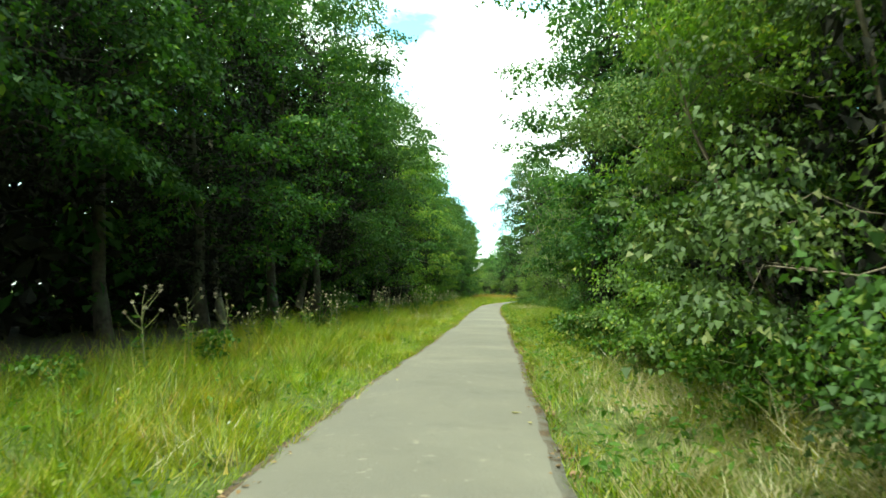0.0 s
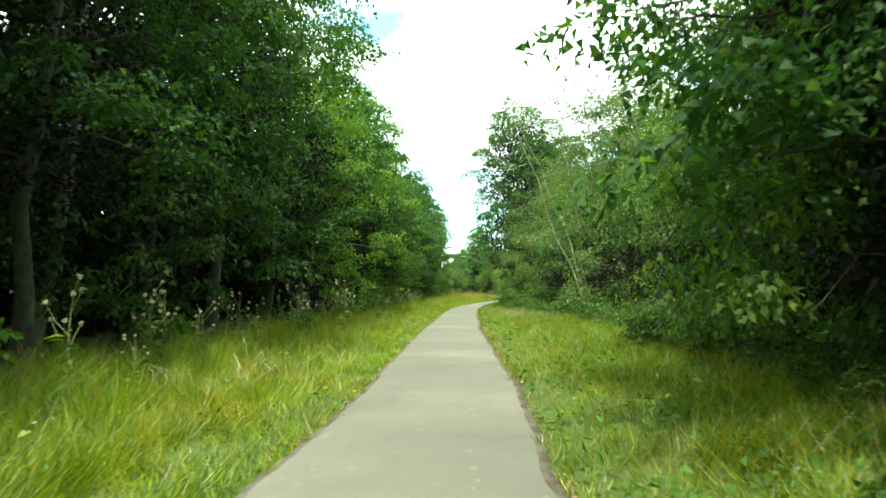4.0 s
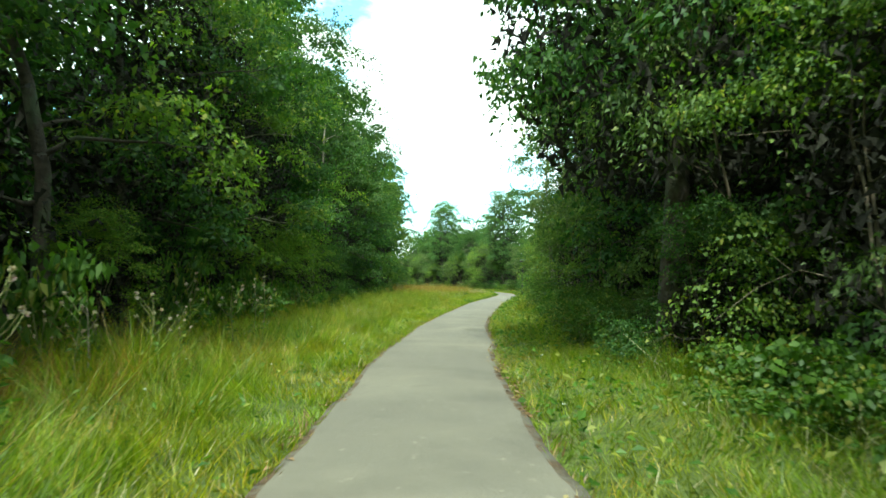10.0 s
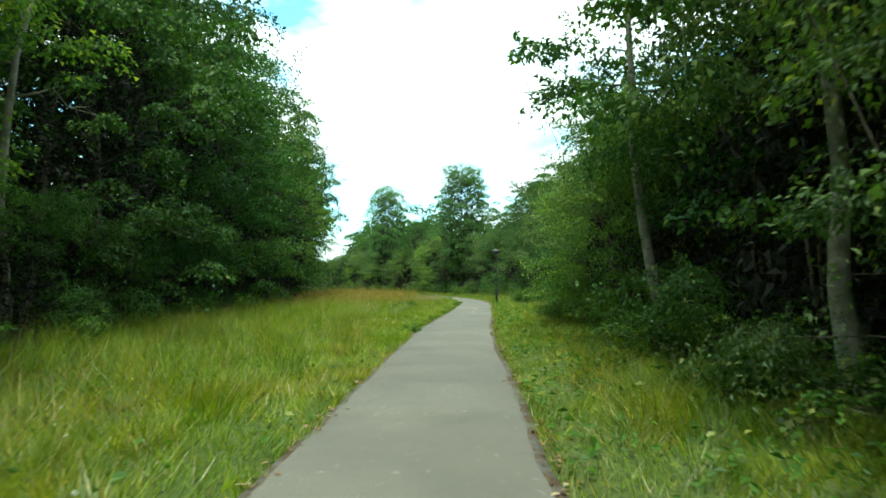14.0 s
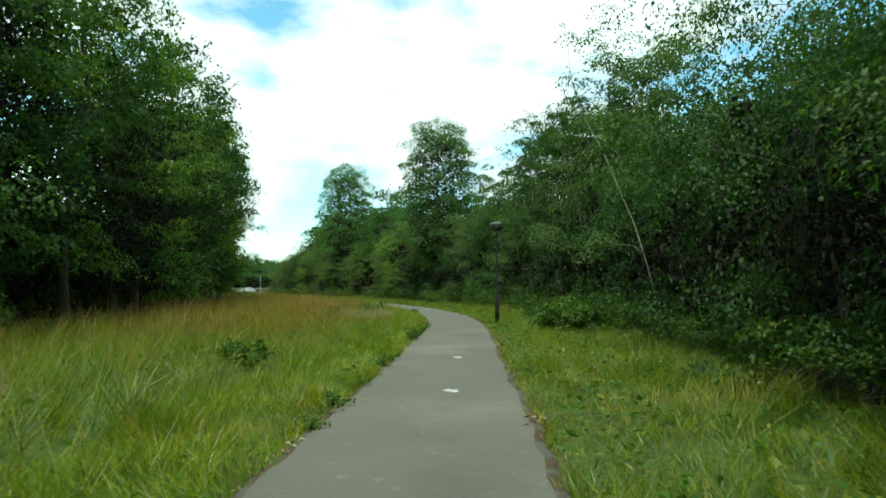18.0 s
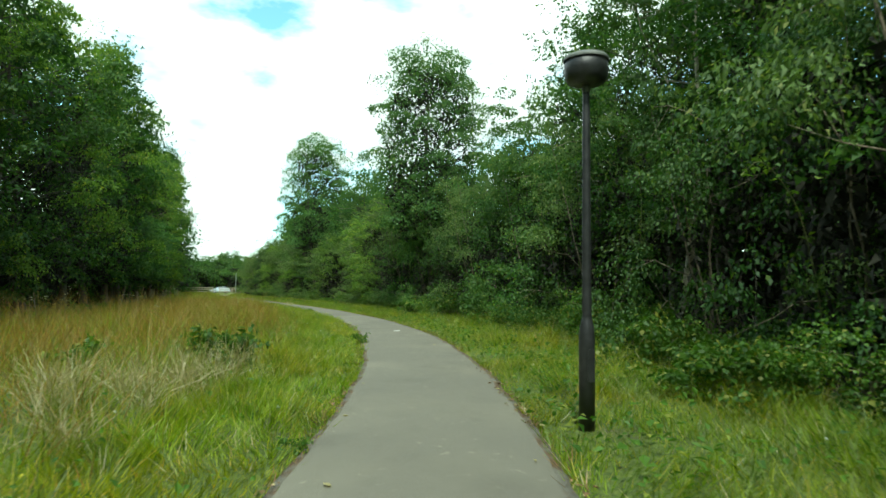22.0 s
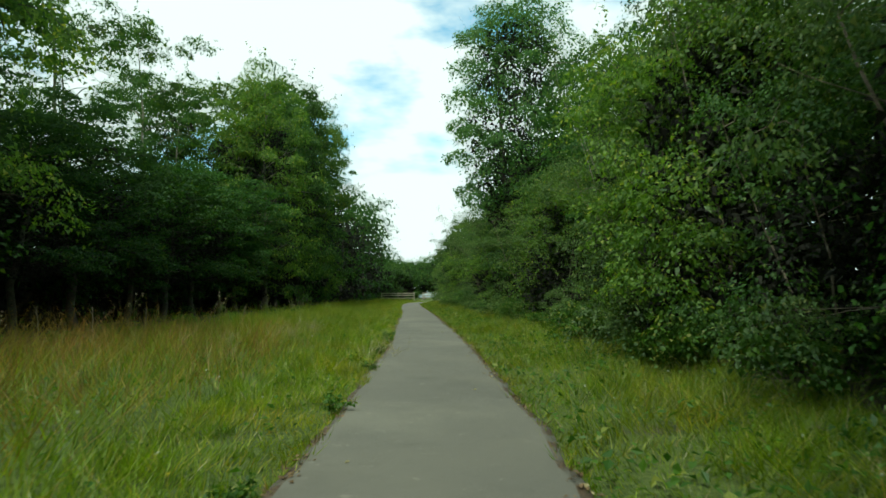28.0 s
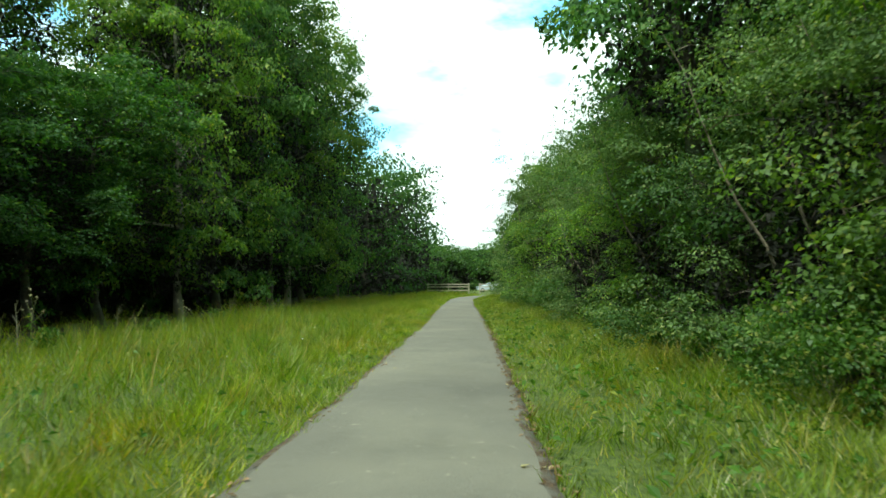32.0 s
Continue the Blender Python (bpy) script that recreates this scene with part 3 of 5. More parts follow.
    tips = leaf_tips(rs, p[small], along[small], L[small] * 1.05, W[small] * 1.25, facing[small]) if small.any() else None
    core = None
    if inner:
        # chips round the stem, coloured near black as the shade inside the crown
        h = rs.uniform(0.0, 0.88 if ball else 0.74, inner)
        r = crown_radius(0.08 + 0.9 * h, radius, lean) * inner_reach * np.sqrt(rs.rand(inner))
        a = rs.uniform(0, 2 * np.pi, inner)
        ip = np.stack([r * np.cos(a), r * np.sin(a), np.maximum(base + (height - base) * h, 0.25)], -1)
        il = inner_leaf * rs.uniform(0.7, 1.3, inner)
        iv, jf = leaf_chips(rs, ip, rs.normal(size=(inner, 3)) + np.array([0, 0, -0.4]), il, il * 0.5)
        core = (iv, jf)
    if stems == 1:
        wv, wf = joined(wood)
        part("trunk", mesh_from("wood", wv, wf, [bark], smooth=True), root)
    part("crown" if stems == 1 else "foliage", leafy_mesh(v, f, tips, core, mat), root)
    tagged(root, label, {"weed_clump": "weeds"}.get(name, name))
    return root


PLACED = {}


def plant(kind, x, y, turn=0.0, size=1.0, tall=1.0, label=""):
    """Stands one of the KINDS at a place; the first stands itself, later ones are copies."""
    m = Matrix.LocRotScale((x, y, float(ground_z(x, y))), Euler((0, 0, turn)), (size, size, size * tall))
    if kind not in PLACED:
        ob = KINDS[kind]()
        ob.matrix_basis = m
        PLACED[kind] = ob
    else:
        first = PLACED[kind]
        ob = copy_thing(first, m @ Matrix.Diagonal((1 / first.scale[0], 1 / first.scale[1], 1 / first.scale[2], 1)))
    if label:
        ob["label"] = label
    side = "left" if x < mid(y) else "right"
    group = {"tree": "trees of the %s wood", "shrub": "shrubs of the %s wood", "bramble": "brambles at the foot of the %s wood", "weeds": "weed clumps in the %s verge"}.get(ob["category"])
    if group:
        ob["group"] = group % side
    return ob


B, PB, TW = MAT["bark"], MAT["pale_bark"], MAT["twig"]
KINDS = {
    "wood_edge_a": lambda: build_tree(11, 14.0, 3.4, 1.3, 0.15, 24000, 130, 0.19, MAT["oak"], B, "tall broadleaf tree at the edge of the wood, dark green", spread=0.56, inner=5200, inner_leaf=0.20, inner_reach=0.58, fine=0.88),
    "wood_edge_b": lambda: build_tree(12, 15.5, 3.1, 1.3, 0.15, 22500, 125, 0.17, MAT["ash"], B, "tall broadleaf tree at the edge of the wood, mid green", lean=0.85, spread=0.6, inner=4600, inner_leaf=0.20, inner_reach=0.58, fine=0.88),
    "wood_edge_c": lambda: build_tree(13, 12.5, 3.5, 1.0, 0.15, 24000, 130, 0.18, MAT["ash"], B, "spreading broadleaf tree with low drooping branches", droop=0.5, spread=0.58, inner=5200, inner_leaf=0.20, inner_reach=0.58, fine=0.88),
    "wood_edge_d": lambda: build_tree(18, 13.0, 3.3, 0.8, 0.14, 22000, 125, 0.16, MAT["hazel"], PB, "light green open tree at the wood edge with pale stems", droop=0.4, spread=0.56, inner=4200, inner_leaf=0.2, fine=0.88, inner_reach=0.55),
    "wood_edge_e": lambda: build_tree(31, 13.5, 3.5, 2.2, 0.13, 24000, 135, 0.17, MAT["willow"], PB, "tall grey-green tree standing among the shrubs", droop=0.4, spread=0.54, inner=4600, inner_leaf=0.19, inner_reach=0.6, fine=0.88),
    "wood_edge_f": lambda: build_tree(41, 14.0, 3.5, 3.3, 0.15, 23000, 125, 0.19, MAT["oak"], B, "broadleaf tree whose crown stands clear above the dark wood floor", droop=0.15, spread=0.58, inner=4600, inner_leaf=0.20, inner_reach=0.58, fine=0.6),
    "wood_edge_g": lambda: build_tree(45, 15.0, 3.3, 1.8, 0.14, 13500, 85, 0.17, MAT["hazel"], B, "tall broadleaf tree with an open crown that lets the sky through", lean=0.85, spread=0.58, inner=900, inner_leaf=0.20, inner_reach=0.5, fine=0.85),
    "round": lambda: build_tree(14, 14.0, 3.7, 3.8, 0.13, 40000, 50, 0.22, MAT["maple"], B, "tall round-crowned broadleaf tree above the hedge", lean=0.9, spread=0.86, inner=6000, inner_leaf=0.22, inner_reach=0.72, ball=True, fine=0.8),
    "dark_oak": lambda: build_tree(19, 12.0, 4.0, 2.4, 0.105, 50000, 50, 0.24, MAT["oak"], B, "dark spreading oak that leans over the path", lean=0.85, spread=0.8, inner=8000, inner_leaf=0.20, inner_reach=0.8, ball=True, fine=0.6),
    "airy": lambda: build_tree(15, 17.0, 2.7, 5.0, 0.13, 9000, 70, 0.14, MAT["ash"], PB, "slender tall tree with thin open crown and pale trunk", lean=0.8, spread=0.46),
    "back": lambda: build_tree(16, 14.0, 3.8, 0.6, 0.36, 1700, 70, 0.2, MAT["oak"], B, "broadleaf tree deeper in the wood", far=True, spread=0.8, inner=700, inner_leaf=0.55, fine=0.5),
    "sapling": lambda: build_tree(17, 8.5, 1.7, 1.2, 0.085, 6500, 70, 0.06, MAT["willow"], PB, "young thin willow with grey-green leaves and pale stems", stems=4, lean=0.8, aspect=0.4, spread=0.6),
    "hedge": lambda: build_tree(26, 7.0, 2.6, 0.2, 0.105, 13000, 95, 0.09, MAT["ash"], TW, "tall dense thorn shrub behind the verge", "shrub", 5, 0.7, 0.3, 0.6, spread=0.62, inner=1100, inner_leaf=0.24, inner_reach=0.66, thick=0.16, fine=0.9),
    "dark_hedge": lambda: build_tree(32, 6.6, 2.7, 0.5, 0.105, 13000, 95, 0.09, MAT["oak"], TW, "tall dark thorn shrub at the foot of the wood", "shrub", 5, 0.75, 0.3, 0.6, spread=0.62, inner=1400, inner_leaf=0.24, inner_reach=0.7, thick=0.16, fine=0.9),
    "shrub_a": lambda: build_tree(21, 4.6, 2.1, 0.5, 0.066, 20000, 90, 0.08, MAT["hazel"], TW, "dense green hazel shrub at the wood edge", "shrub", 5, 0.62, 0.3, 0.62, spread=0.66, inner=1300, inner_leaf=0.16, inner_reach=0.6, fine=0.65, thick=0.16),
    "tall_shrub": lambda: build_tree(43, 6.6, 2.2, 0.2, 0.066, 38000, 160, 0.09, MAT["willow"], TW, "tall dense leafy shrub that reaches down to the verge", "shrub", 5, 0.62, 0.35, 0.55, spread=0.58, inner=2600, inner_leaf=0.17, inner_reach=0.62, fine=0.75),
    "tall_hazel": lambda: build_tree(44, 6.0, 2.2, 0.2, 0.070, 36000, 150, 0.09, MAT["hazel"], TW, "tall bright green hazel shrub that reaches down to the verge", "shrub", 5, 0.6, 0.35, 0.62, spread=0.6, inner=2600, inner_leaf=0.17, inner_reach=0.62, fine=0.75),
    "shrub_b": lambda: build_tree(22, 3.8, 1.9, 0.5, 0.064, 17000, 80, 0.06, MAT["oak"], TW, "dense dark green hawthorn shrub beside the verge", "shrub", 5, 0.6, 0.3, 0.6, spread=0.66, inner=1300, inner_leaf=0.16, inner_reach=0.6, fine=0.65, thick=0.16),
    "shrub_c": lambda: build_tree(23, 5.6, 2.2, 0.2, 0.072, 19000, 90, 0.08, MAT["willow"], TW, "tall willow shrub with narrow grey-green leaves", "shrub", 5, 0.65, 0.25, 0.4, spread=0.66, inner=1300, inner_leaf=0.16, inner_reach=0.6, fine=0.65, thick=0.16),
    "shrub_d": lambda: build_tree(27, 4.5, 2.1, 0.5, 0.068, 19000, 90, 0.07, MAT["ash"], TW, "dense mid-green shrub with drooping outer shoots", "shrub", 5, 0.62, 0.45, 0.6, spread=0.66, inner=1300, inner_leaf=0.16, inner_reach=0.6, fine=0.65, thick=0.16),
    "far_bush": lambda: build_tree(28, 6.5, 3.2, 0.2, 0.24, 4200, 80, 0.1, MAT["ash"], B, "broad bush in the distance beyond the fence", "shrub", 2, 0.7, 0.3, 0.65, far=True, inner=1200, inner_leaf=0.5, spread=0.7),
    "dock": lambda: build_tree(29, 0.36, 0.48, 0.02, 0.13, 340, 36, 0.010, MAT["herb"], MAT["stalk"], "low clump of dock leaves in the grass", "weed_clump", 3, 0.6, 0.35, 0.6, fine=0.3, spread=0.6),
    "bramble": lambda: build_tree(24, 1.15, 1.1, 0.03, 0.072, 2000, 36, 0.018, MAT["herb"], MAT["stalk"], "low bramble and nettle thicket at the foot of the shrubs", "bramble", 4, 0.55, 0.4, 0.62, fine=0.3, spread=0.7),
    "broadleaf": lambda: build_tree(46, 0.95, 0.75, 0.03, 0.105, 760, 34, 0.012, MAT["herb"], MAT["stalk"], "clump of tall broad-leaved weeds before the shrubs", "weed_clump", 4, 0.6, 0.3, 0.72, spread=0.75, fine=0.0),
    "nettles": lambda: build_tree(25, 0.5, 0.46, 0.03, 0.105, 380, 40, 0.010, MAT["herb"], MAT["stalk"], "clump of broad-leaved weeds in the grass", "weed_clump", 3, 0.6, 0.35, 0.55, fine=0.3, spread=0.6),
}

R = np.random.RandomState(77)


def jit(a):
    return R.uniform(-a, a)


def left_kind(y, i):
    if y < 17 or 50 < y < 57:
        return "wood_edge_f"
    if y < 24:
        return ("wood_edge_c", "wood_edge_a", "wood_edge_f", "wood_edge_b", "wood_edge_c")[i % 5]
    if y < 46:
        return ("wood_edge_f", "wood_edge_a", "wood_edge_d", "wood_edge_f", "wood_edge_c")[i % 5]
    if 77 < y < 86:
        return ("wood_edge_g", "airy", "wood_edge_f")[i % 3]
    if 86 < y < 110:
        return ("wood_edge_f", "wood_edge_a", "wood_edge_f", "wood_edge_c")[i % 4]
    if y < 108:
        return ("wood_edge_f", "wood_edge_g", "wood_edge_a", "wood_edge_d", "wood_edge_f")[i % 5]
    if y > 172:
        return ("wood_edge_d", "wood_edge_c", "wood_edge_b")[i % 3]
    return ("wood_edge_a", "wood_edge_g", "wood_edge_c", "wood_edge_g")[i % 4]


def grow_left_wood():
    y, i = -6.0, 0
    while y < 232:
        x, s = float(left_edge(y)), R.uniform(0.86, 1.10)
        if 150 < y < 173:
            plant("wood_edge_f", x - 3.3, y, R.uniform(0, 6.28), s * 0.80, 0.70)
            plant("dark_hedge", x - 6.4, y + 1.2, R.uniform(0, 6.28), s * 1.05)
            y += R.uniform(2.8, 3.5)
        else:
            tall = 1.32 if 173 < y < 200 else R.uniform(0.92, 1.1)
            plant(left_kind(y, i) if y < 200 else "back", x - (3.5 if y < 17 else 2.8 if y < 34 else 2.45) * s + jit(0.3), y + jit(0.5), R.uniform(0, 6.28), s, tall)
            y += R.uniform(3.6, 4.7) * (1.0 if y < 190 else 1.5)
        i += 1
    y = -8.0
    while y < 230:
        x = float(left_edge(y))
        low = 0.42 if 145 < y < 177 else 1.0
        if low == 1.0:
            plant("back", x - R.uniform(6.0, 7.5), y + jit(1), R.uniform(0, 6.28), R.uniform(0.95, 1.2))
        y += R.uniform(4.0, 5.0) if y < 50 else R.uniform(5.5, 7.0)
    for y, back in ((22, 4), (30, 4), (62, 4), (68, 3.6), (75, 4.2), (83, 4), (90, 4), (96, 3.6), (152, 5), (155, 8), (159, 6), (162, 9), (166, 6), (170, 8), (176, 5), (183, 5)):
        plant("airy", float(left_edge(y)) - back, y + jit(1), R.uniform(0, 6.28), R.uniform(0.95, 1.15))
    y = 62.0
    while y < 110:
        plant(("shrub_d", "shrub_b", "shrub_a")[int(y) % 3], float(left_edge(y)) - R.uniform(1.4, 2.2), y, R.uniform(0, 6.28), R.uniform(0.55, 0.8))
        y += R.uniform(2.6, 3.8)
    y = -4.0
    while y < 200:
        x = float(left_edge(y))
        plant("shrub_b", x - R.uniform(4.4, 5.6), y, R.uniform(0, 6.28), R.uniform(0.5, 0.85))
        y += R.uniform(8.0, 11.0)


# stretches of the right wood that stand open below the crowns, dark inside
HOLLOWS = ((12.0, 17.8), (60.0, 71.4), (90.3, 93.2), (115.6, 120.4), (156.8, 160.8))


def hollow(y, more=0.0):
    return any(a - more < y < b + more for a, b in HOLLOWS)


def grow_right_wood():
    y = -5.0
    i = 0
    bright, dark, mixed, damp = ("shrub_a", "shrub_c", "shrub_a", "shrub_d"), ("shrub_b", "shrub_b", "shrub_d", "shrub_b"), ("shrub_c", "shrub_a", "shrub_d", "shrub_c"), ("shrub_d", "shrub_b", "shrub_c", "shrub_b")
    while y < 226:
        x = float(right_edge(y)) + (3.0 if y < 2.2 else 0.0)
        s = R.uniform(0.8, 1.12)
        high = ("tall_shrub", "tall_hazel", "tall_shrub", "shrub_d")
        order = high if y < 12 or y > 145 else dark if 11 < y < 20 or 61 < y < 68 or 93 < y < 108 else bright if y < 27 or 41 < y < 56 or 68 < y < 86 or y > 152 else mixed if y < 93 else damp
        if hollow(y):
            plant(order[i % 4], x + 0.8, y, R.uniform(0, 6.28), 0.22 * s)
        else:
            tall = 1.0 if order is high else 1.3 if y < 60 or y > 100 else 1.15
            plant(order[i % 4], x + 1.65 * s + jit(0.15), y + jit(0.3), R.uniform(0, 6.28), s, tall * R.uniform(0.85, 1.15))
        i += 1
        y += R.uniform(2.4, 3.1) * (1.0 if y < 185 else 1.6)
    y = -4.0
    while y < 200:
        s = R.uniform(0.85, 1.1) * (1.12 if y < 30 else 0.95)
        if not hollow(y, 0.8):
            plant("hedge", float(right_edge(y)) + 3.6 * s + jit(0.3), y, R.uniform(0, 6.28), s)
        y += R.uniform(3.2, 4.0)
    # trees behind the shrubs, by stretch: (from, to, height factor)
    for y0, y1, f in ((4, 30, 0.95), (67, 83, 0.95), (110, 134, 0.72), (142, 156, 0.66), (161, 196, 0.78)):
        y = y0
        while y < y1:
            x = float(right_edge(y))
            s = f * R.uniform(0.9, 1.1)
            plant("wood_edge_f" if hollow(y, 1.6) and not 66 < y < 74 else (("wood_edge_b", "wood_edge_e", "wood_edge_d") if y < 8 else ("wood_edge_a", "wood_edge_b", "wood_edge_a") if y < 60 else ("wood_edge_e", "wood_edge_a", "wood_edge_e") if y < 96 else ("wood_edge_e", "wood_edge_c", "wood_edge_b") if y > 138 else ("wood_edge_c", "wood_edge_a", "wood_edge_b"))[i % 3], x + (1.3 if 58 < y < 90 else 1.7 if 90 < y < 136 else 4.0) + 1.6 * s + jit(0.4), y, R.uniform(0, 6.28), s)
            i += 1
            y += R.uniform(4.0, 5.2)
    y = -8.0
    while y < 226:
        x = float(right_edge(y))
        low = 0.62 if 30 < y < 50 or 84 < y < 160 else 0.95
        plant("back", x + R.uniform(7.5, 9.0), y + jit(1), R.uniform(0, 6.28), low * R.uniform(0.95, 1.15))
        y += R.uniform(5.5, 7.0)
    for x, y, s in ((6.6, 33, 1.0), (5.9, 38, 0.95), (7.2, 42, 1.1), (6.3, 47, 1.0), (9.6, 88, 1.0), (10.6, 93, 1.05), (15.0, 116, 1.1), (12.0, 103, 1.0), (9.0, 154, 1.0), (5.2, 40.5, 1.25), (6.6, 36.0, 1.3), (6.0, 51.0, 1.0), (7.6, 55.0, 1.1), (7.0, 61.5, 0.95), (8.4, 64.0, 1.05)):
        plant("sapling", x, y, R.uniform(0, 6.28), s)


KEY_TREES = (  # kind, x, y, size, tall
    ("wood_edge_a", 5.7, 15.2, 1.10, 0.88), ("wood_edge_a", 4.9, 19.6, 1.0, 0.90), ("wood_edge_a", 4.6, 22.0, 0.95, 1.0),
    ("dark_oak", 3.9, 58.8, 0.97, 1.2), ("airy", 6.2, 75.5, 0.85, 0.9), ("airy", 6.8, 80.5, 0.8, 0.9),
    ("wood_edge_f", 6.8, 62.6, 0.9, 1.0), ("wood_edge_e", 7.6, 66.4, 0.9, 0.9), ("wood_edge_a", 18.0, 119.5, 0.8, 0.95), ("wood_edge_f", 10.6, 91.8, 0.66, 0.8), ("wood_edge_f", 8.6, 158.9, 0.74, 1.0),
    ("round", 11.6, 138.6, 1.0, 1.03), ("round", 3.8, 168.8, 1.05, 1.12),
    ("airy", 13.4, 116.2, 0.64, 0.97), ("wood_edge_b", -7.6, 146.5, 1.06, 1.02), ("dark_oak", -3.2, 189.0, 0.54, 1.0),
)

grow_left_wood()
grow_right_wood()
for y, back, s in ((174, 5.0, 1.15), (178, 6.5, 1.3), (183, 5.5, 1.35), (188, 7.0, 1.4), (171, 8.5, 1.05)):
    plant("wood_edge_b" if y % 2 else "wood_edge_d", float(left_edge(y)) - back, y, R.uniform(0, 6.28), s)
for kind, x, y, s, tl in KEY_TREES:
    plant(kind, x, y, R.uniform(0, 6.28), s, tl)


plant("shrub_b", 4.1, 57.7, 1.0, 0.62)
for x, y, s in ((8.9, 87.0, 0.95), (9.4, 148.6, 1.1)):
    plant("tall_hazel", x, y, R.uniform(0, 6.28), s, 1.1)


def thicket(name, side, n, seed, label):
    """Dense leaf quads added behind the front trees to shut out light, shade-dark low down."""
    rs = np.random.RandomState(seed)
    y = rs.uniform(-30, 262, n)
    e = left_edge(y) if side < 0 else right_edge(y)
    x = e + side * (8.5 + 5.5 * rs.rand(n))
    top = 10.5 + 2.0 * np.sin(y * 0.31) + 1.3 * np.sin(y * 0.83 + 1)
    if side < 0:
        top = np.where((y > 147) & (y < 173), top * 0.22, np.where((y > 95) & (y < 147), top * 0.62, top))
    else:
        top = np.where(((y > 28) & (y < 50)) | ((y > 84) & (y < 160)), top * 0.6, top)
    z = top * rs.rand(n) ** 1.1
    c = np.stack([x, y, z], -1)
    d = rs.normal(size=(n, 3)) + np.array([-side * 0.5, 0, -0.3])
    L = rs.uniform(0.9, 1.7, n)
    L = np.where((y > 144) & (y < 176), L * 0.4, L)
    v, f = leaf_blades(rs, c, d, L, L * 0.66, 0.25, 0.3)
    # mostly the painted shade colour below 5 m, more leaf colour above
    tagged(new(name, mesh_from(name, v, f, [MAT["oak"], MAT["inner_shade"]], rs.rand(n) < np.where(z > 5, 0.35, 0.85))), label, "woodland", kind="stuff")


thicket("left_woodland", -1, 20000, 301, "dense leafy filling behind the front trees, painted shade-dark low down")


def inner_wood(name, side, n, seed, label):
    """Low filling added just inside a wood, mostly coloured near black as its shade."""
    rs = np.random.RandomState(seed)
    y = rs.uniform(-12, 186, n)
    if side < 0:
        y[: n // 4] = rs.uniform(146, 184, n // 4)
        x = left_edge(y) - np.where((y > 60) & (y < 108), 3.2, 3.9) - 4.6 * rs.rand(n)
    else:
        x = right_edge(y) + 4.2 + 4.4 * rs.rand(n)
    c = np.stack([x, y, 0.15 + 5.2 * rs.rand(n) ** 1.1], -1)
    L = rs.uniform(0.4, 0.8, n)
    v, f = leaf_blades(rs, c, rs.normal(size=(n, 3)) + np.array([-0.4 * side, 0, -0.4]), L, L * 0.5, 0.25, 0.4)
    tagged(new(name, mesh_from(name, v, f, [MAT["inner_shade"], MAT["oak"]], rs.rand(n) < 0.12)), label, "woodland", kind="stuff")


inner_wood("understorey", -1, 26000, 303, "low filling inside the tall wood, coloured near black as shade")
inner_wood("understorey", 1, 20000, 304, "low filling inside the mixed wood edge, coloured near black as shade")
thicket("right_woodland", 1, 18000, 302, "dense leafy filling behind the shrubs, painted shade-dark low down")


def far_wood():
    """Distant trees that close the view where the path bends away."""
    for i in range(34):
        a = i / 33
        x, y = -66 + 74 * a + jit(1.5), 268 + 14 * math.sin(a * 3.1) - 42 * max(0.0, a - 0.72) + jit(2)
        plant("far_bush", x, y, R.uniform(0, 6.28), R.uniform(1.35, 1.75))
    for x, y, s in ((-30, 238, 0.8), (-27, 236, 0.6), (-34, 243, 0.9), (-4, 236, 0.8), (-6, 228, 0.8), (-7, 222, 0.75), (-26, 230, 0.75), (-28.5, 227, 0.9), (-26.0, 236, 1.35), (-23.2, 238, 1.2), (-28.5, 241, 1.5), (-17, 264, 1.6), (-13, 259, 1.6), (-21, 268, 1.7), (-9.5, 250, 1.3)):
        plant("far_bush", x, y, R.uniform(0, 6.28), s * 0.75)


far_wood()


# ---------------------------------------------------------------- grass
def grass_patch(name, label, xs, ys, height, width, mats, mat_pick, seed, bend=0.5, category="grass"):
    """Upright bent blades: one triangle for the tip and one quad's worth of base as two triangles."""
    rs = np.random.RandomState(seed)
    n = len(xs)
    z = ground_z(xs, ys)
    a = rs.uniform(0, 2 * np.pi, n)
    # neighbouring blades lean the same way, so that the grass lies in combed tussocks
    b = 5.0 * np.sin(1.9 * xs + 1.6 * np.sin(1.3 * ys)) + 4.0 * np.sin(1.5 * ys + 1.2 * np.sin(2.2 * xs)) + rs.normal(size=n) * 0.9
    mound = 0.5 + 1.0 * (0.5 + 0.5 * np.sin(3.1 * xs + 2.0 * np.sin(1.7 * ys)) * np.sin(2.7 * ys + 1.7 * np.sin(2.4 * xs)))
    height = height * mound
    h, w = height * rs.uniform(0.55, 1.25, n), width * rs.uniform(0.7, 1.4, n)
    lean = bend * h * rs.uniform(0.15, 1.0, n)
    side = np.stack([np.cos(a), np.sin(a), np.zeros(n)], -1) * w[:, None] * 0.5
    tip = np.stack([np.cos(b) * lean, np.sin(b) * lean, h * (1 - 0.25 * rs.rand(n))], -1)
    p = np.stack([xs, ys, z - 0.02], -1)
    v = np.stack([p - side, p + side, p + tip], 1).reshape(-1, 3)
    f = np.arange(3 * n).reshape(n, 3)
    return tagged(new(name, mesh_from(name, v, f, mats, mat_pick)), label, category, kind="stuff")


def scatter(rs, n, lo, hi, y0, y1, power=1.0):
    y = rs.uniform(y0, y1, n)
    a, b = lo(y), hi(y)
    return a + (b - a) * rs.rand(n) ** power, y


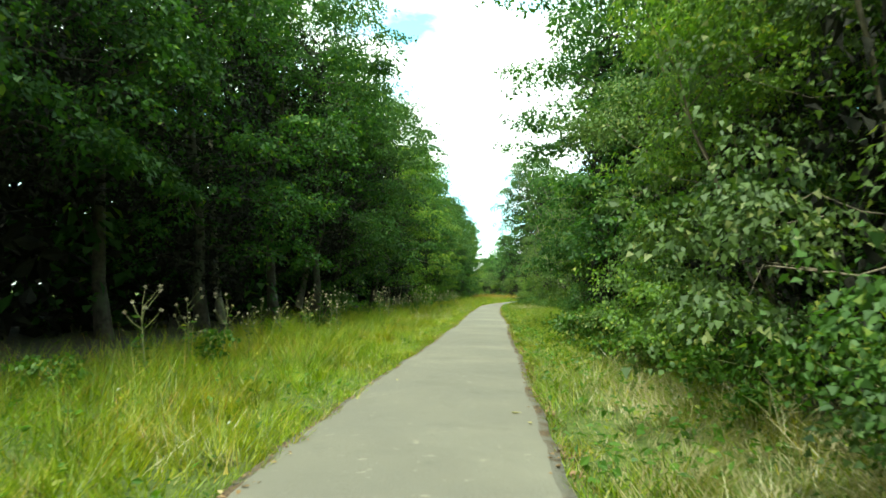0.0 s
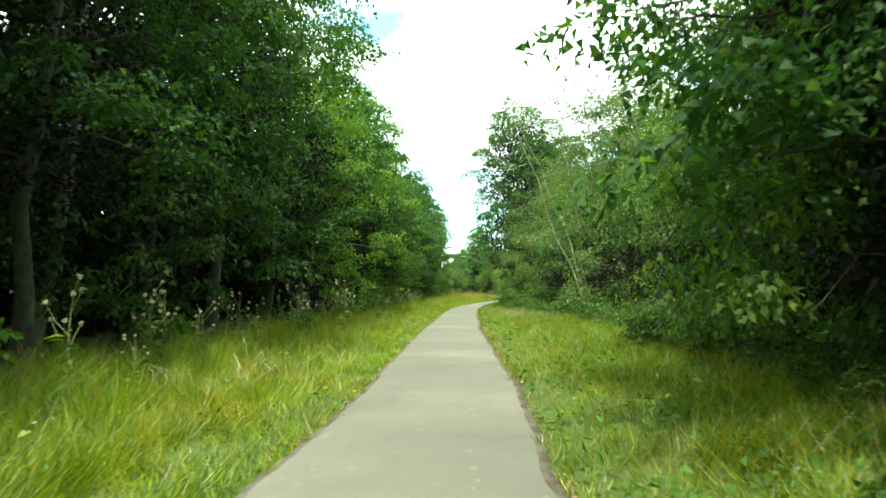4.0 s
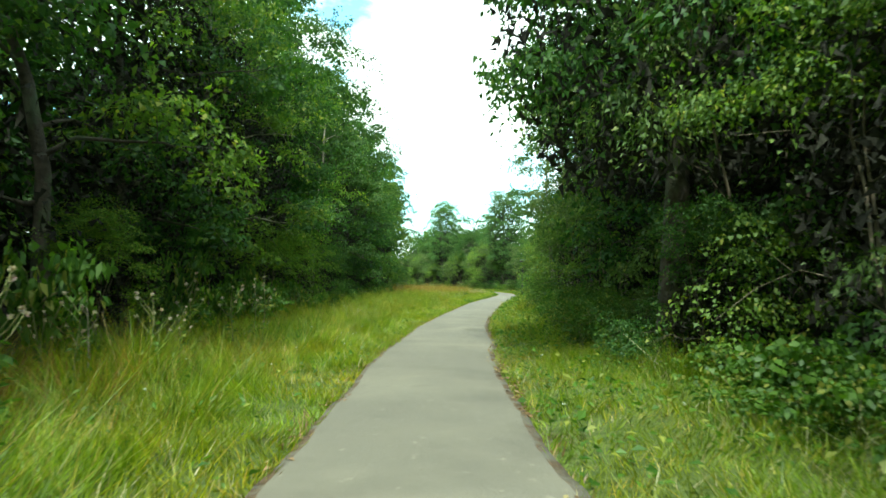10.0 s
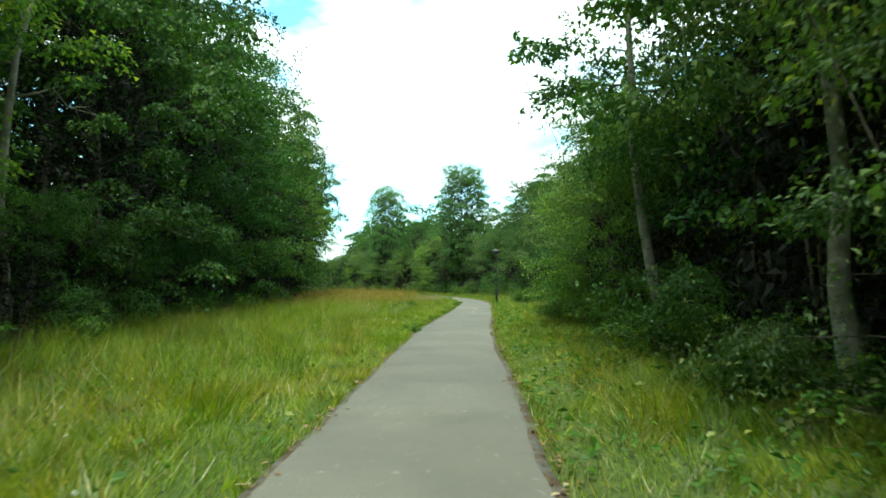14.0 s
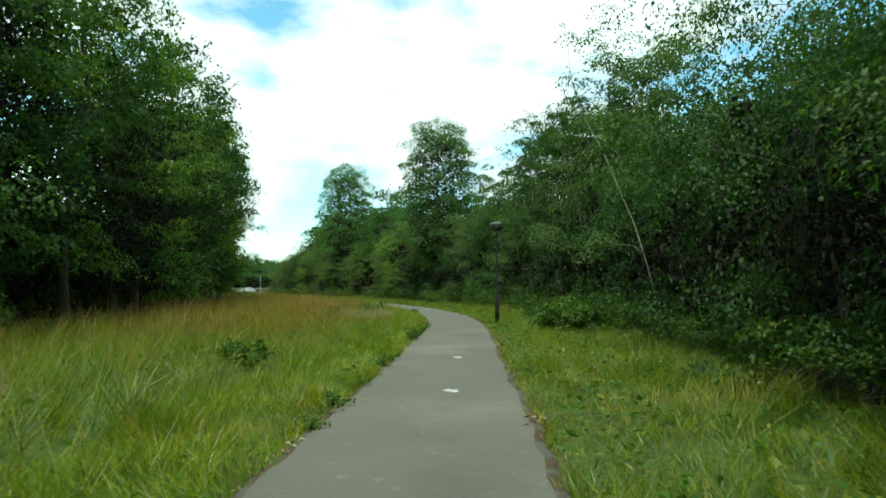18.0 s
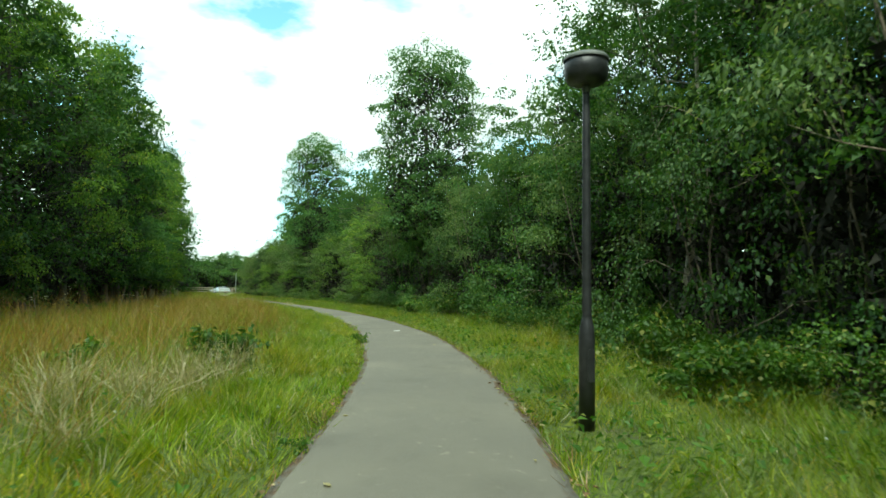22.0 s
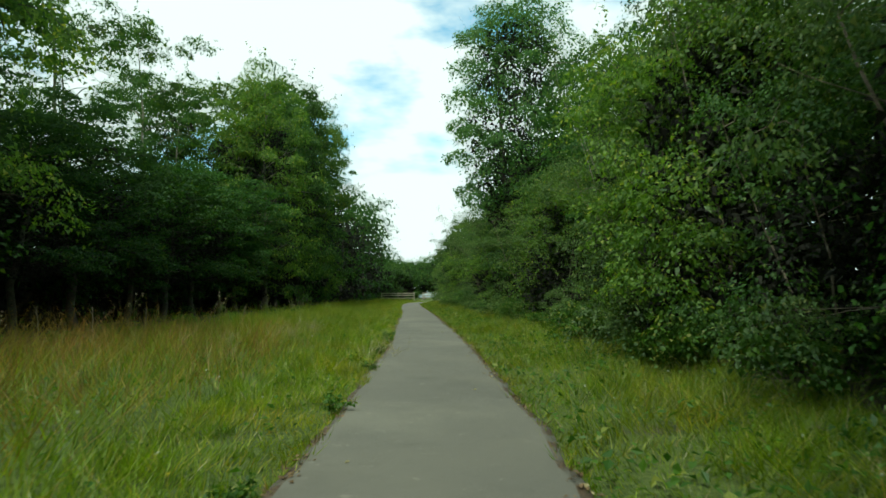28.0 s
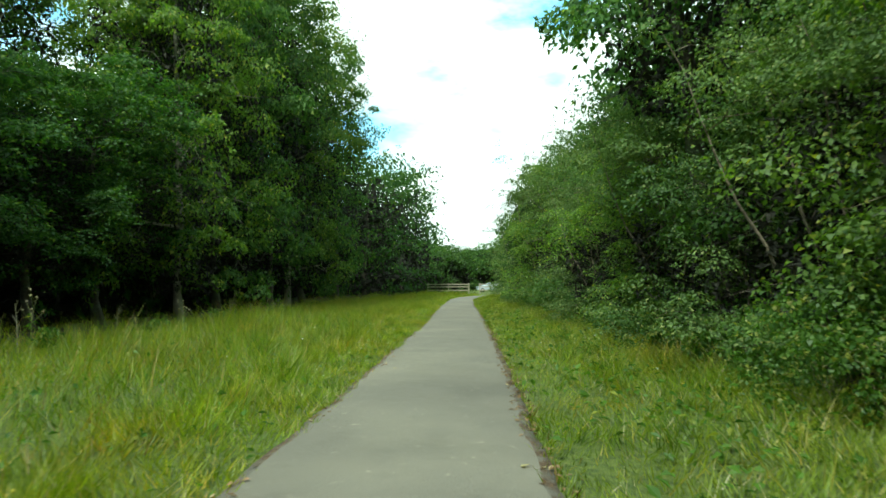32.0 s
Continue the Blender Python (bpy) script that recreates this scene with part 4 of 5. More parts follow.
def lumps(x, y):
    return 0.5 + 0.5 * np.sin(x * 2.1 + 1.3 * np.sin(y * 0.9)) * np.sin(y * 1.7 + 1.1 * np.sin(x * 1.3))


def build_grass():
    rs = np.random.RandomState(9)
    # short verge grass, both sides, close to the asphalt
    n = 270000
    x, y = scatter(rs, n, lambda t: mid(t) - 2.6, lambda t: mid(t) - path_left(t), -3, 222, 1.0)
    d = (mid(y) - x) - path_left(y)
    hgt = 0.06 + 0.13 * np.clip(d / 0.8, 0, 1) + 0.13 * lumps(x, y) ** 2
    grass_patch("left_verge_grass", "mown green grass along the path edge", x, y, hgt, 0.011, [MAT["grass"], MAT["straw"]], (rs.rand(n) < 0.05), 31, 1.3)
    n = 390000
    x, y = scatter(rs, n, lambda t: mid(t) + path_right(t), lambda t: right_edge(t) + 0.6, -3, 222, 0.9)
    d = (x - mid(y)) - path_right(y)
    hgt = 0.06 + 0.13 * np.clip(d / 1.2, 0, 1) + 0.15 * lumps(x, y) ** 2 + 0.30 * np.clip((d - 0.9) / 1.6, 0, 1) * lumps(x * 1.3, y * 0.9) * rs.rand(n)
    dry = np.exp(-((y - 5) / 5.0) ** 2 - ((d - 1.1) / 0.8) ** 2) * 0.75 + np.exp(-((y - 47) / 3.5) ** 2 - ((d - 1.7) / 0.9) ** 2) * 0.7 + 0.05
    grass_patch("right_verge_grass", "mown green grass between path and shrubs", x, y, hgt, 0.011, [MAT["grass"], MAT["straw"]], (rs.rand(n) < dry), 32, 1.3)
    # taller meadow on the left
    n = 330000
    x, y = scatter(rs, n, lambda t: left_edge(t) - 0.8, lambda t: mid(t) - 1.9, -3, 224, 0.8)
    hgt = 0.22 + 0.28 * lumps(x * 0.9, y * 0.8) + 0.05 * np.clip(mid(y) - x - 2.5, 0, 3)
    meadow = np.clip((y - 99) / 9, 0, 1) * np.clip((158 - y) / 10, 0, 1) * np.clip((mid(y) - x - 2.4) / 1.5, 0, 1)
    tuft = np.exp(-((y - 54.5) / 3.2) ** 2) * np.clip((mid(y) - x - 2.3) / 0.8, 0, 1)
    hgt = hgt * (1 + 0.9 * tuft * lumps(x * 1.5, y * 1.2))
    ripe = rs.rand(n) < 0.06 + 0.18 * tuft + 0.44 * meadow * (0.4 + 0.8 * lumps(x * 0.4, y * 0.35))
    hgt = hgt * (1 + 0.55 * meadow * ripe)
    grass_patch("meadow_grass", "tall unmown meadow grass with ripe brown stalks", x, y, hgt, 0.011, [MAT["grass"], MAT["hay"]], ripe, 33, 1.15)
    # hanging blades and dry bits right at the asphalt edge
    n = 26000
    y = rs.uniform(-3, 185, n)
    s = np.where(rs.rand(n) < 0.5, -1, 1)
    x = mid(y) + s * (np.where(s < 0, path_left(y), path_right(y)) - 0.04 + 0.16 * rs.rand(n))
    grass_patch("edge_grass", "ragged grass growing over the asphalt edge", x, y, 0.06 + 0.10 * lumps(x * 3, y * 2), 0.012, [MAT["grass"], MAT["dead_leaf"]], rs.rand(n) < 0.22, 34, 1.2)


build_grass()


def litter():
    rs = np.random.RandomState(41)
    n = 8000
    y = rs.uniform(-2, 180, n)
    s = np.where(rs.rand(n) < 0.3, -1, 1)
    x = mid(y) + s * (np.where(s < 0, path_left(y), path_right(y)) - 0.16 * rs.rand(n) ** 2.2 + 0.10 * rs.rand(n))
    keep = lumps(x * 0.5, y * 0.8) > 0.42
    x, y = x[keep], y[keep]
    c = np.stack([x, y, 0.012 + 0.012 * rs.rand(len(x))], -1)
    d = np.stack([rs.normal(size=len(x)), rs.normal(size=len(x)), 0.12 * rs.normal(size=len(x))], -1)
    L = rs.uniform(0.02, 0.075, len(x))
    v, f = leaf_blades(rs, c, d, L, L * 0.6, 0.3, 0.9)
    tagged(new("leaf_litter", mesh_from("leaf_litter", v, f, [MAT["dead_leaf"]])), "dead brown leaves and crumbs along the path edge", "leaf litter", kind="stuff")


litter()


def sward():
    """Low clover, dandelion and plantain leaves among the grass on both verges."""
    rs = np.random.RandomState(43)
    n = 46000
    y = rs.uniform(-2, 182, n)
    left = rs.rand(n) < 0.36
    wide = np.where(left, np.minimum(mid(y) - left_edge(y) - 1.0, 4.5), right_edge(y) - mid(y) - 0.8)
    x = mid(y) + np.where(left, -1, 1) * (np.where(left, path_left(y), path_right(y)) + 0.04 + wide * rs.rand(n))
    keep = lumps(x * 1.4 + 3, y * 1.1) + 0.35 * rs.rand(n) > 0.62
    x, y = x[keep], y[keep]
    k = len(x)
    c = np.stack([x, y, ground_z(x, y) + 0.03 + 0.20 * rs.rand(k)], -1)
    d = np.stack([rs.normal(size=k), rs.normal(size=k), 0.25 + 0.4 * rs.normal(size=k)], -1)
    L = rs.uniform(0.04, 0.10, k) * np.where(x > mid(y), 1.15, 1.0)
    v, f = leaf_blades(rs, c, d, L, L * rs.uniform(0.35, 0.8, k), 0.3, 0.7)
    tagged(new("sward_leaves", mesh_from("sward_leaves", v, f, [MAT["herb"]])), "low clover and dandelion leaves among the grass", "weeds", kind="stuff")


sward()


# ---------------------------------------------------------------- undergrowth and weeds
def grow_weeds():
    y = -3.0
    while y < 186:
        x = float(right_edge(y))
        plant("bramble", x + R.uniform(0.2, 1.2), y, R.uniform(0, 6.28), R.uniform(0.35, 0.85), R.uniform(0.6, 1.1))
        y += R.uniform(1.5, 2.8)
    y = 2.0
    while y < 180:
        x = float(left_edge(y))
        plant("nettles", x + R.uniform(0.1, 1.2), y, R.uniform(0, 6.28), R.uniform(0.7, 1.3) * (1.0 if y < 100 else 0.6))
        y += R.uniform(3.2, 5.0)
    # ground cover of nettles and brambles in front of the dark shrubs
    for y0, y1, n in ((60, 88, 28), (105, 127, 18), (150, 170, 12), (0, 12, 8)):
        for k in range(n):
            y = R.uniform(y0, y1)
            plant("nettles" if k % 5 else "bramble", float(right_edge(y)) - 0.9 * R.rand() ** 1.3 + 0.6, y, R.uniform(0, 6.28), R.uniform(0.45, 0.9), R.uniform(0.6, 1.0))
    for y0, y1 in HOLLOWS:
        for k in range(int(2.6 * (y1 - y0))):
            y = R.uniform(y0 - 0.4, y1 + 0.4)
            plant("bramble" if k % 3 == 0 else "nettles", float(right_edge(y)) + R.uniform(-0.3, 3.0), y, R.uniform(0, 6.28), R.uniform(0.5, 0.9), R.uniform(0.6, 1.0))
    # broad-leaved stands that lean out over the verge
    for wx, wy, k in ((10.6, 106.2, 7), (10.7, 105.2, 5), (11.9, 111.8, 5), (12.2, 114.5, 4), (4.2, 60.6, 6), (3.6, 54.2, 5), (7.6, 89.4, 3), (4.0, 30.2, 3), (8.3, 147.6, 6), (10.6, 134.8, 5), (7.0, 151.6, 4), (2.6, 10.6, 4), (2.4, 14.8, 4), (4.3, 47.0, 4)):
        for _ in range(k):
            plant("broadleaf", wx + jit(0.55), wy + jit(0.8), R.uniform(0, 6.28), R.uniform(0.5, 0.85), R.uniform(0.65, 1.1))
    y = 4.0
    while y < 176:
        plant("broadleaf", float(right_edge(y)) + R.uniform(0.0, 0.9), y, R.uniform(0, 6.28), R.uniform(0.45, 0.9), R.uniform(0.7, 1.2))
        y += R.uniform(2.2, 4.0)
    # upright nettle stands at the foot of the left wood
    for k in range(20):
        y = R.uniform(56, 72) if k < 13 else R.uniform(38, 50)
        plant("nettles", float(left_edge(y)) + R.uniform(-0.2, 0.7), y, R.uniform(0, 6.28), R.uniform(0.8, 1.2), R.uniform(1.5, 2.3), "tall green nettles at the foot of the wood")
    for x, y, s in ((-2.9, 39.5, 0.6), (3.3, 99.2, 0.6), (2.8, 100.0, 0.5), (5.7, 115.5, 0.9), (5.2, 116.0, 0.7), (3.9, 114.6, 0.7)):
        plant("dock", x, y, R.uniform(0, 6.28), s)


grow_weeds()


# ---------------------------------------------------------------- tall weeds with heads
def build_thistle(seed):
    """A dry thistle: one tall stem, side shoots, ragged leaves and pale fluffy heads."""
    rs = np.random.RandomState(seed)
    root = new("thistle")
    h = 1.25
    q = np.linspace(0, 1, 7)
    pts = np.stack([0.10 * np.sin(q * 2 + seed) * q, 0.08 * np.cos(q * 3 + seed) * q, h * q - 0.05], -1)
    v, f = tube(pts, 0.012 * (1 - 0.7 * q), 5)
    part("stem", mesh_from("stem", v, f, [MAT["stalk"]], smooth=True), root)
    tips = [pts[-1]]
    for i in range(6):
        g = 0.45 + 0.5 * rs.rand()
        s = np.array([np.interp(g, q, pts[:, c]) for c in range(3)])
        a = rs.uniform(0, 6.28)
        e = s + np.array([np.cos(a) * 0.22, np.sin(a) * 0.22, 0.22 + 0.12 * rs.rand()])
        v, f = tube(np.array([s, (s + e) / 2 + np.array([0.02, 0.01, -0.02]), e]), [0.006, 0.005, 0.004], 4)
        part("side_shoot", mesh_from("side_shoot", v, f, [MAT["stalk"]], smooth=True), root)
        tips.append(e)
    for e in tips:
        n = 34
        d = unit(rs.normal(size=(n, 3)) + np.array([0, 0, 0.7]))
        v, f = leaf_blades(rs, np.repeat(e[None], n, 0), d, rs.uniform(0.025, 0.045, n), 0.018, 0.1, 0.2)
        part("flower_head", mesh_from("flower_head", v, f, [MAT["fluff"]]), root)
    n = 26
    g = rs.uniform(0.03, 0.7, n)
    s = np.stack([np.interp(g, q, pts[:, c]) for c in range(3)], -1)
    a = rs.uniform(0, 6.28, n)
    d = np.stack([np.cos(a), np.sin(a), rs.uniform(-0.3, 0.5, n)], -1)
    v, f = leaf_blades(rs, s, d, rs.uniform(0.10, 0.24, n), 0.045, 0.5, 0.6)
    part("leaf_rosette", mesh_from("leaf_rosette", v, f, [MAT["herb"]]), root)
    return tagged(root, "tall dry thistle with pale fluffy heads at the wood edge", "thistle", "thistles along the left wood")


def build_umbel(seed):
    """Wild carrot: thin stem and flat white umbels."""
    rs = np.random.RandomState(seed)
    root = new("wild_carrot")
    q = np.linspace(0, 1, 6)
    pts = np.stack([0.06 * q * q, 0.05 * np.sin(3 * q), 0.95 * q - 0.05], -1)
    v, f = tube(pts, 0.007 * (1 - 0.6 * q), 5)
    part("stem", mesh_from("stem", v, f, [MAT["stalk"]], smooth=True), root)
    for g, a, up in ((1.0, 0, 0.02), (0.75, 1.2, 0.2), (0.7, 3.8, 0.22)):
        s = np.array([np.interp(g, q, pts[:, c]) for c in range(3)])
        e = s + np.array([np.cos(a) * 0.16 * (g < 1), np.sin(a) * 0.16 * (g < 1), up])
        v, f = tube(np.array([s, (s + e) / 2, e]), [0.004, 0.004, 0.003], 4)
        part("side_shoot", mesh_from("side_shoot", v, f, [MAT["stalk"]]), root)
        n = 90
        r, b = 0.075 * np.sqrt(rs.rand(n)), rs.uniform(0, 6.28, n)
        c = e + np.stack([r * np.cos(b), r * np.sin(b), 0.02 - 1.8 * r * r], -1)
        v, f = leaf_blades(rs, c, rs.normal(size=(n, 3)) * np.array([1, 1, 0.2]), 0.022, 0.02, 0.1, 0.95)
        part("umbel", mesh_from("umbel", v, f, [MAT["petal"]]), root)
    n = 26
    g = rs.uniform(0.05, 0.6, n)
    s = np.stack([np.interp(g, q, pts[:, c]) for c in range(3)], -1)
    v, f = leaf_blades(rs, s, rs.normal(size=(n, 3)) + np.array([0, 0, 0.3]), rs.uniform(0.08, 0.16, n), 0.03, 0.4, 0.6)
    part("leaf_rosette", mesh_from("leaf_rosette", v, f, [MAT["herb"]]), root)
    return tagged(root, "white flowering wild carrot on a thin stem", "wild carrot", "wild carrots in the verge")


def build_dry_stem(seed):
    """A bare pale dead stem with a few short side shoots."""
    rs = np.random.RandomState(seed)
    root = new("dead_stem")
    q = np.linspace(0, 1, 6)
    pts = np.stack([0.14 * q * q * np.cos(seed), 0.14 * q * q * np.sin(seed), 0.95 * q - 0.05], -1)
    v, f = tube(pts, 0.016 * (1 - 0.6 * q), 5)
    part("stem", mesh_from("stem", v, f, [MAT["pale_bark"]], smooth=True), root)
    for g in (0.45, 0.62, 0.78, 0.9):
        s = np.array([np.interp(g, q, pts[:, c]) for c in range(3)])
        a = rs.uniform(0, 6.28)
        e = s + np.array([0.10 * np.cos(a), 0.10 * np.sin(a), 0.16])
        v, f = tube(np.array([s, (s + e) / 2, e]), [0.007, 0.006, 0.003], 4)
        part("side_shoot", mesh_from("side_shoot", v, f, [MAT["pale_bark"]], smooth=True), root)
    return tagged(root, "bare pale dead stem at the edge of the wood", "dead stem", "dead stems along the wood")


KINDS["dead_stem"] = lambda: build_dry_stem(2)
KINDS["thistle_a"] = lambda: build_thistle(1)
KINDS["thistle_b"] = lambda: build_thistle(5)
KINDS["umbel"] = lambda: build_umbel(3)

for i in range(64):
    y = 8.0 + i * 1.02 if i < 54 else 120.0 + (i - 54) * 5.5
    y += jit(0.4)
    near = 1.0 if i < 54 else 0.6
    plant("thistle_b" if i % 3 else "thistle_a", float(left_edge(y)) + R.uniform(0.5, 1.7) * near, y, R.uniform(0, 6.28), R.uniform(0.6, 1.05))
for x, y, s in ((-3.5, 29.2, 1.1), (-3.3, 33.4, 1.25), (-3.7, 31.0, 1.0), (-3.2, 53.9, 1.05), (-3.6, 52.6, 1.1), (-3.9, 54.6, 1.0)):
    plant("thistle_a", x, y, R.uniform(0, 6.28), s)
for x, y, s in ((-4.0, 50.2, 0.95), (-4.2, 50.8, 0.8), (-3.9, 50.7, 0.7), (-4.5, 51.4, 0.7), (-3.1, 129.0, 0.9), (-2.9, 130.1, 0.8), (-3.2, 128.2, 0.85), (-3.4, 138.5, 0.9), (-3.3, 139.3, 0.8), (0.6, 129.0, 0.55), (3.8, 135.6, 0.5), (1.9, 137.6, 0.55)):
    plant("umbel", x, y, R.uniform(0, 6.28), s)


for k in range(34):
    y = R.uniform(118, 178) if k < 26 else R.uniform(20, 60)
    plant("dead_stem", float(left_edge(y)) + R.uniform(-0.6, 0.9), y, R.uniform(0, 6.28), R.uniform(0.6, 1.15))


def flowers():
    """Small yellow and white flower dots low in the grass."""
    rs = np.random.RandomState(52)
    for name, mat, n, label in (("yellow_flowers", "yellow", 130, "small yellow flowers low in the verge grass"), ("clover_flowers", "petal", 260, "small white clover heads in the verge grass")):
        y = rs.uniform(2, 170, n)
        side = np.where(rs.rand(n) < 0.7, -1, 1)
        x = mid(y) + side * rs.uniform(1.2, 3.4, n)
        c = np.repeat(np.stack([x, y, ground_z(x, y) + rs.uniform(0.16, 0.32, n)], -1), 7, 0)
        d = rs.normal(size=(7 * n, 3)) + np.array([0, 0, 0.5])
        v, f = leaf_blades(rs, c, d, 0.018, 0.014, 0.1, 0.6)
        tagged(new(name, mesh_from(name, v, f, [MAT[mat]])), label, "flowers", kind="stuff")


flowers()


def straw_tufts():
    """Bent dry stalks lying over the green grass."""
    rs = np.random.RandomState(61)
    vs = []
    spots = ((5.4, 112.4, 1.1, 380), (5.0, 110.8, 1.0, 220), (5.9, 114.0, 0.7, 150), (2.4, 96.5, 1.2, 70), (1.2, 92.0, 1.4, 70), (-2.6, 26.5, 1.0, 45), (-2.9, 24.0, 1.0, 45), (-2.4, 35.6, 0.8, 50), (-1.8, 68.0, 1.2, 40),
             (2.3, 6.2, 0.9, 60), (2.1, 9.0, 0.8, 50), (3.6, 43.0, 0.8, 60), (3.3, 148.0, 1.0, 40), (7.2, 152.0, 0.9, 50), (0.4, 151.0, 1.2, 90), (-0.8, 154.0, 1.2, 70), (2.7, 4.6, 1.2, 420), (3.1, 47.0, 1.2, 420), (3.8, 45.2, 0.9, 260))
    for sx, sy, r, n in spots:
        # each spot holds a few tussocks whose stalks fan out and bend over at the tips
        k = max(3, n // 45)
        tx, ty = sx + rs.normal(size=k) * r * 0.55, sy + rs.normal(size=k) * r * 0.75
        pick = rs.randint(0, k, 2 * n)
        m = 2 * n
        a, lean = rs.uniform(0, 6.28, m), rs.uniform(0.1, 1.3, m)
        short = 0.5 if sx > 2.6 and sy < 50 else 1.0
        x, y = tx[pick] + rs.normal(size=m) * 0.10, ty[pick] + rs.normal(size=m) * 0.10
        c = np.stack([x, y, ground_z(x, y) + 0.02 + 0.15 * rs.rand(m)], -1)
        d = np.stack([np.cos(a) * lean, np.sin(a) * lean, np.ones(m)], -1)
        vs.append(leaf_blades(rs, c, d, short * rs.uniform(0.2, 0.62, m), 0.007, 0.7, 0.5))
    v, f = joined(vs)
    tagged(new("dry_stalks", mesh_from("dry_stalks", v, f, [MAT["straw"]])), "bent dry straw stalks lying in the grass", "dry grass", kind="stuff")


straw_tufts()


# ---------------------------------------------------------------- lamp, fence, car, marks on the path
def build_lamp(x, y):
    root = new("street_lamp")
    root.matrix_basis = pose(x, y, float(ground_z(x, y)) - 0.05, 0, 0, 12)
    v, f = lathe([(0.0, 0.0), (0.075, 0.0), (0.075, 0.9), (0.068, 1.0), (0.055, 1.05), (0.045, 1.10)], 16)
    part("base_sleeve", mesh_from("base_sleeve", v, f, [MAT["lamp"]], smooth=True), root)
    v, f = lathe([(0.045, 1.08), (0.036, 3.2), (0.030, 3.26), (0.0, 3.27)], 16)
    part("pole", mesh_from("pole", v, f, [MAT["lamp"]], smooth=True), root)
    v, f = lathe([(0.028, 3.24), (0.042, 3.26), (0.042, 3.31), (0.030, 3.33)], 14)
    part("collar", mesh_from("collar", v, f, [MAT["lamp_cap"]], smooth=True), root)
    v, f = lathe([(0.0, 3.30), (0.10, 3.31), (0.17, 3.335), (0.20, 3.38), (0.213, 3.46), (0.205, 3.53), (0.19, 3.55)], 24)
    part("shade", mesh_from("shade", v, f, [MAT["lamp"]], smooth=True), root)
    v, f = lathe([(0.218, 3.545), (0.222, 3.56), (0.20, 3.59), (0.14, 3.615), (0.06, 3.628), (0.0, 3.63)], 24)
    part("cap", mesh_from("cap", v, f, [MAT["lamp_cap"]], smooth=True), root, "mid grey rounded lamp roof")
    bm = box_bm(0.07, 0.012, 0.30, (0, -0.074, 0.65), 0.004)
    part("service_door", bm_mesh("service_door", bm, [MAT["lamp"]]), root)
    tagged(root, "slim black street lamp with a drum-shaped head beside the path", "street lamp")


build_lamp(9.73, 110.95)


def build_fence(x0, y0, x1, y1, n):
    root = new("fence")
    root.matrix_basis = pose(x0, y0, 0.0, 0, 0, math.degrees(math.atan2(y1 - y0, x1 - x0)))
    length = math.hypot(x1 - x0, y1 - y0)
    post = bm_mesh("post", box_bm(0.13, 0.13, 1.45, (0, 0, 0.62), 0.012), [MAT["wood"]])
    for i in range(n):
        part("post", post, root).location = (length * i / (n - 1), 0, 0)
    for z in (0.50, 0.92, 1.22):
        part("rail", bm_mesh("rail", box_bm(length + 0.2, 0.045, 0.13, (length / 2, -0.09, z), 0.008), [MAT["wood"]]), root)
    tagged(root, "weathered post and rail wooden fence at the bend of the path", "fence")


build_fence(-23.0, 226.0, -18.6, 228.2, 3)
build_fence(-17.6, 229.6, -9.0, 232.4, 5)


def build_car(x, y, turn):
    root = new("car")
    root.matrix_basis = pose(x, y, 0.0, 0, 0, turn)
    side = ((-2.1, 0.35), (-2.1, 0.75), (-1.95, 0.92), (-1.15, 1.0), (-0.45, 1.42), (0.95, 1.46), (1.75, 1.02), (2.08, 0.88), (2.1, 0.35))
    bm = bmesh.new()
    loops = [[bm.verts.new((px, w * (0.98 if pz < 1.05 else 0.76), pz)) for px, pz in side] for w in (-0.84, 0.84)]
    bm.faces.new(loops[0])
    bm.faces.new(loops[1][::-1])
    for i in range(len(side)):
        j = (i + 1) % len(side)
        bm.faces.new((loops[0][j], loops[0][i], loops[1][i], loops[1][j]))
    bmesh.ops.recalc_face_normals(bm, faces=bm.faces[:])
    bmesh.ops.bevel(bm, geom=bm.edges[:], offset=0.05, segments=2, affect="EDGES", profile=0.6)
    part("body", bm_mesh("body", bm, [MAT["paint"]], True), root)
    for sy in (-1, 1):
        bm = box_bm(1.55, 0.02, 0.30, (0.25, sy * 0.735, 1.22), 0.006)
        part("side_window", bm_mesh("side_window", bm, [MAT["glass"]]), root)
        for sx in (-1.3, 1.3):
            v, f = lathe([(0.0, -0.10), (0.20, -0.10), (0.31, -0.09), (0.33, -0.05), (0.33, 0.05), (0.31, 0.09), (0.20, 0.10), (0.0, 0.10)], 20)
            w = part("wheel", mesh_from("wheel", v, f, [MAT["tyre"]], smooth=True), root)
            w.matrix_basis = pose(sx, sy * 0.74, 0.32, 90, 0, 0)
            v, f = lathe([(0.0, -0.115), (0.15, -0.112), (0.20, -0.10), (0.20, 0.10), (0.15, 0.112), (0.0, 0.115)], 16)
            part("rim", mesh_from("rim", v, f, [MAT["rim"]], smooth=True), w)
    for sx, lean in ((-0.80, 0.55), (1.38, -0.62)):
        bm = box_bm(0.03, 1.25, 0.52, (0, 0, 0), 0.006)
        g = part("windscreen", bm_mesh("windscreen", bm, [MAT["glass"]]), root)
        g.matrix_basis = pose(sx, 0, 1.23, 0, math.degrees(lean), 0)
    tagged(root, "pale blue parked car beyond the fence", "car")


build_car(-22.1, 252.0, 25)


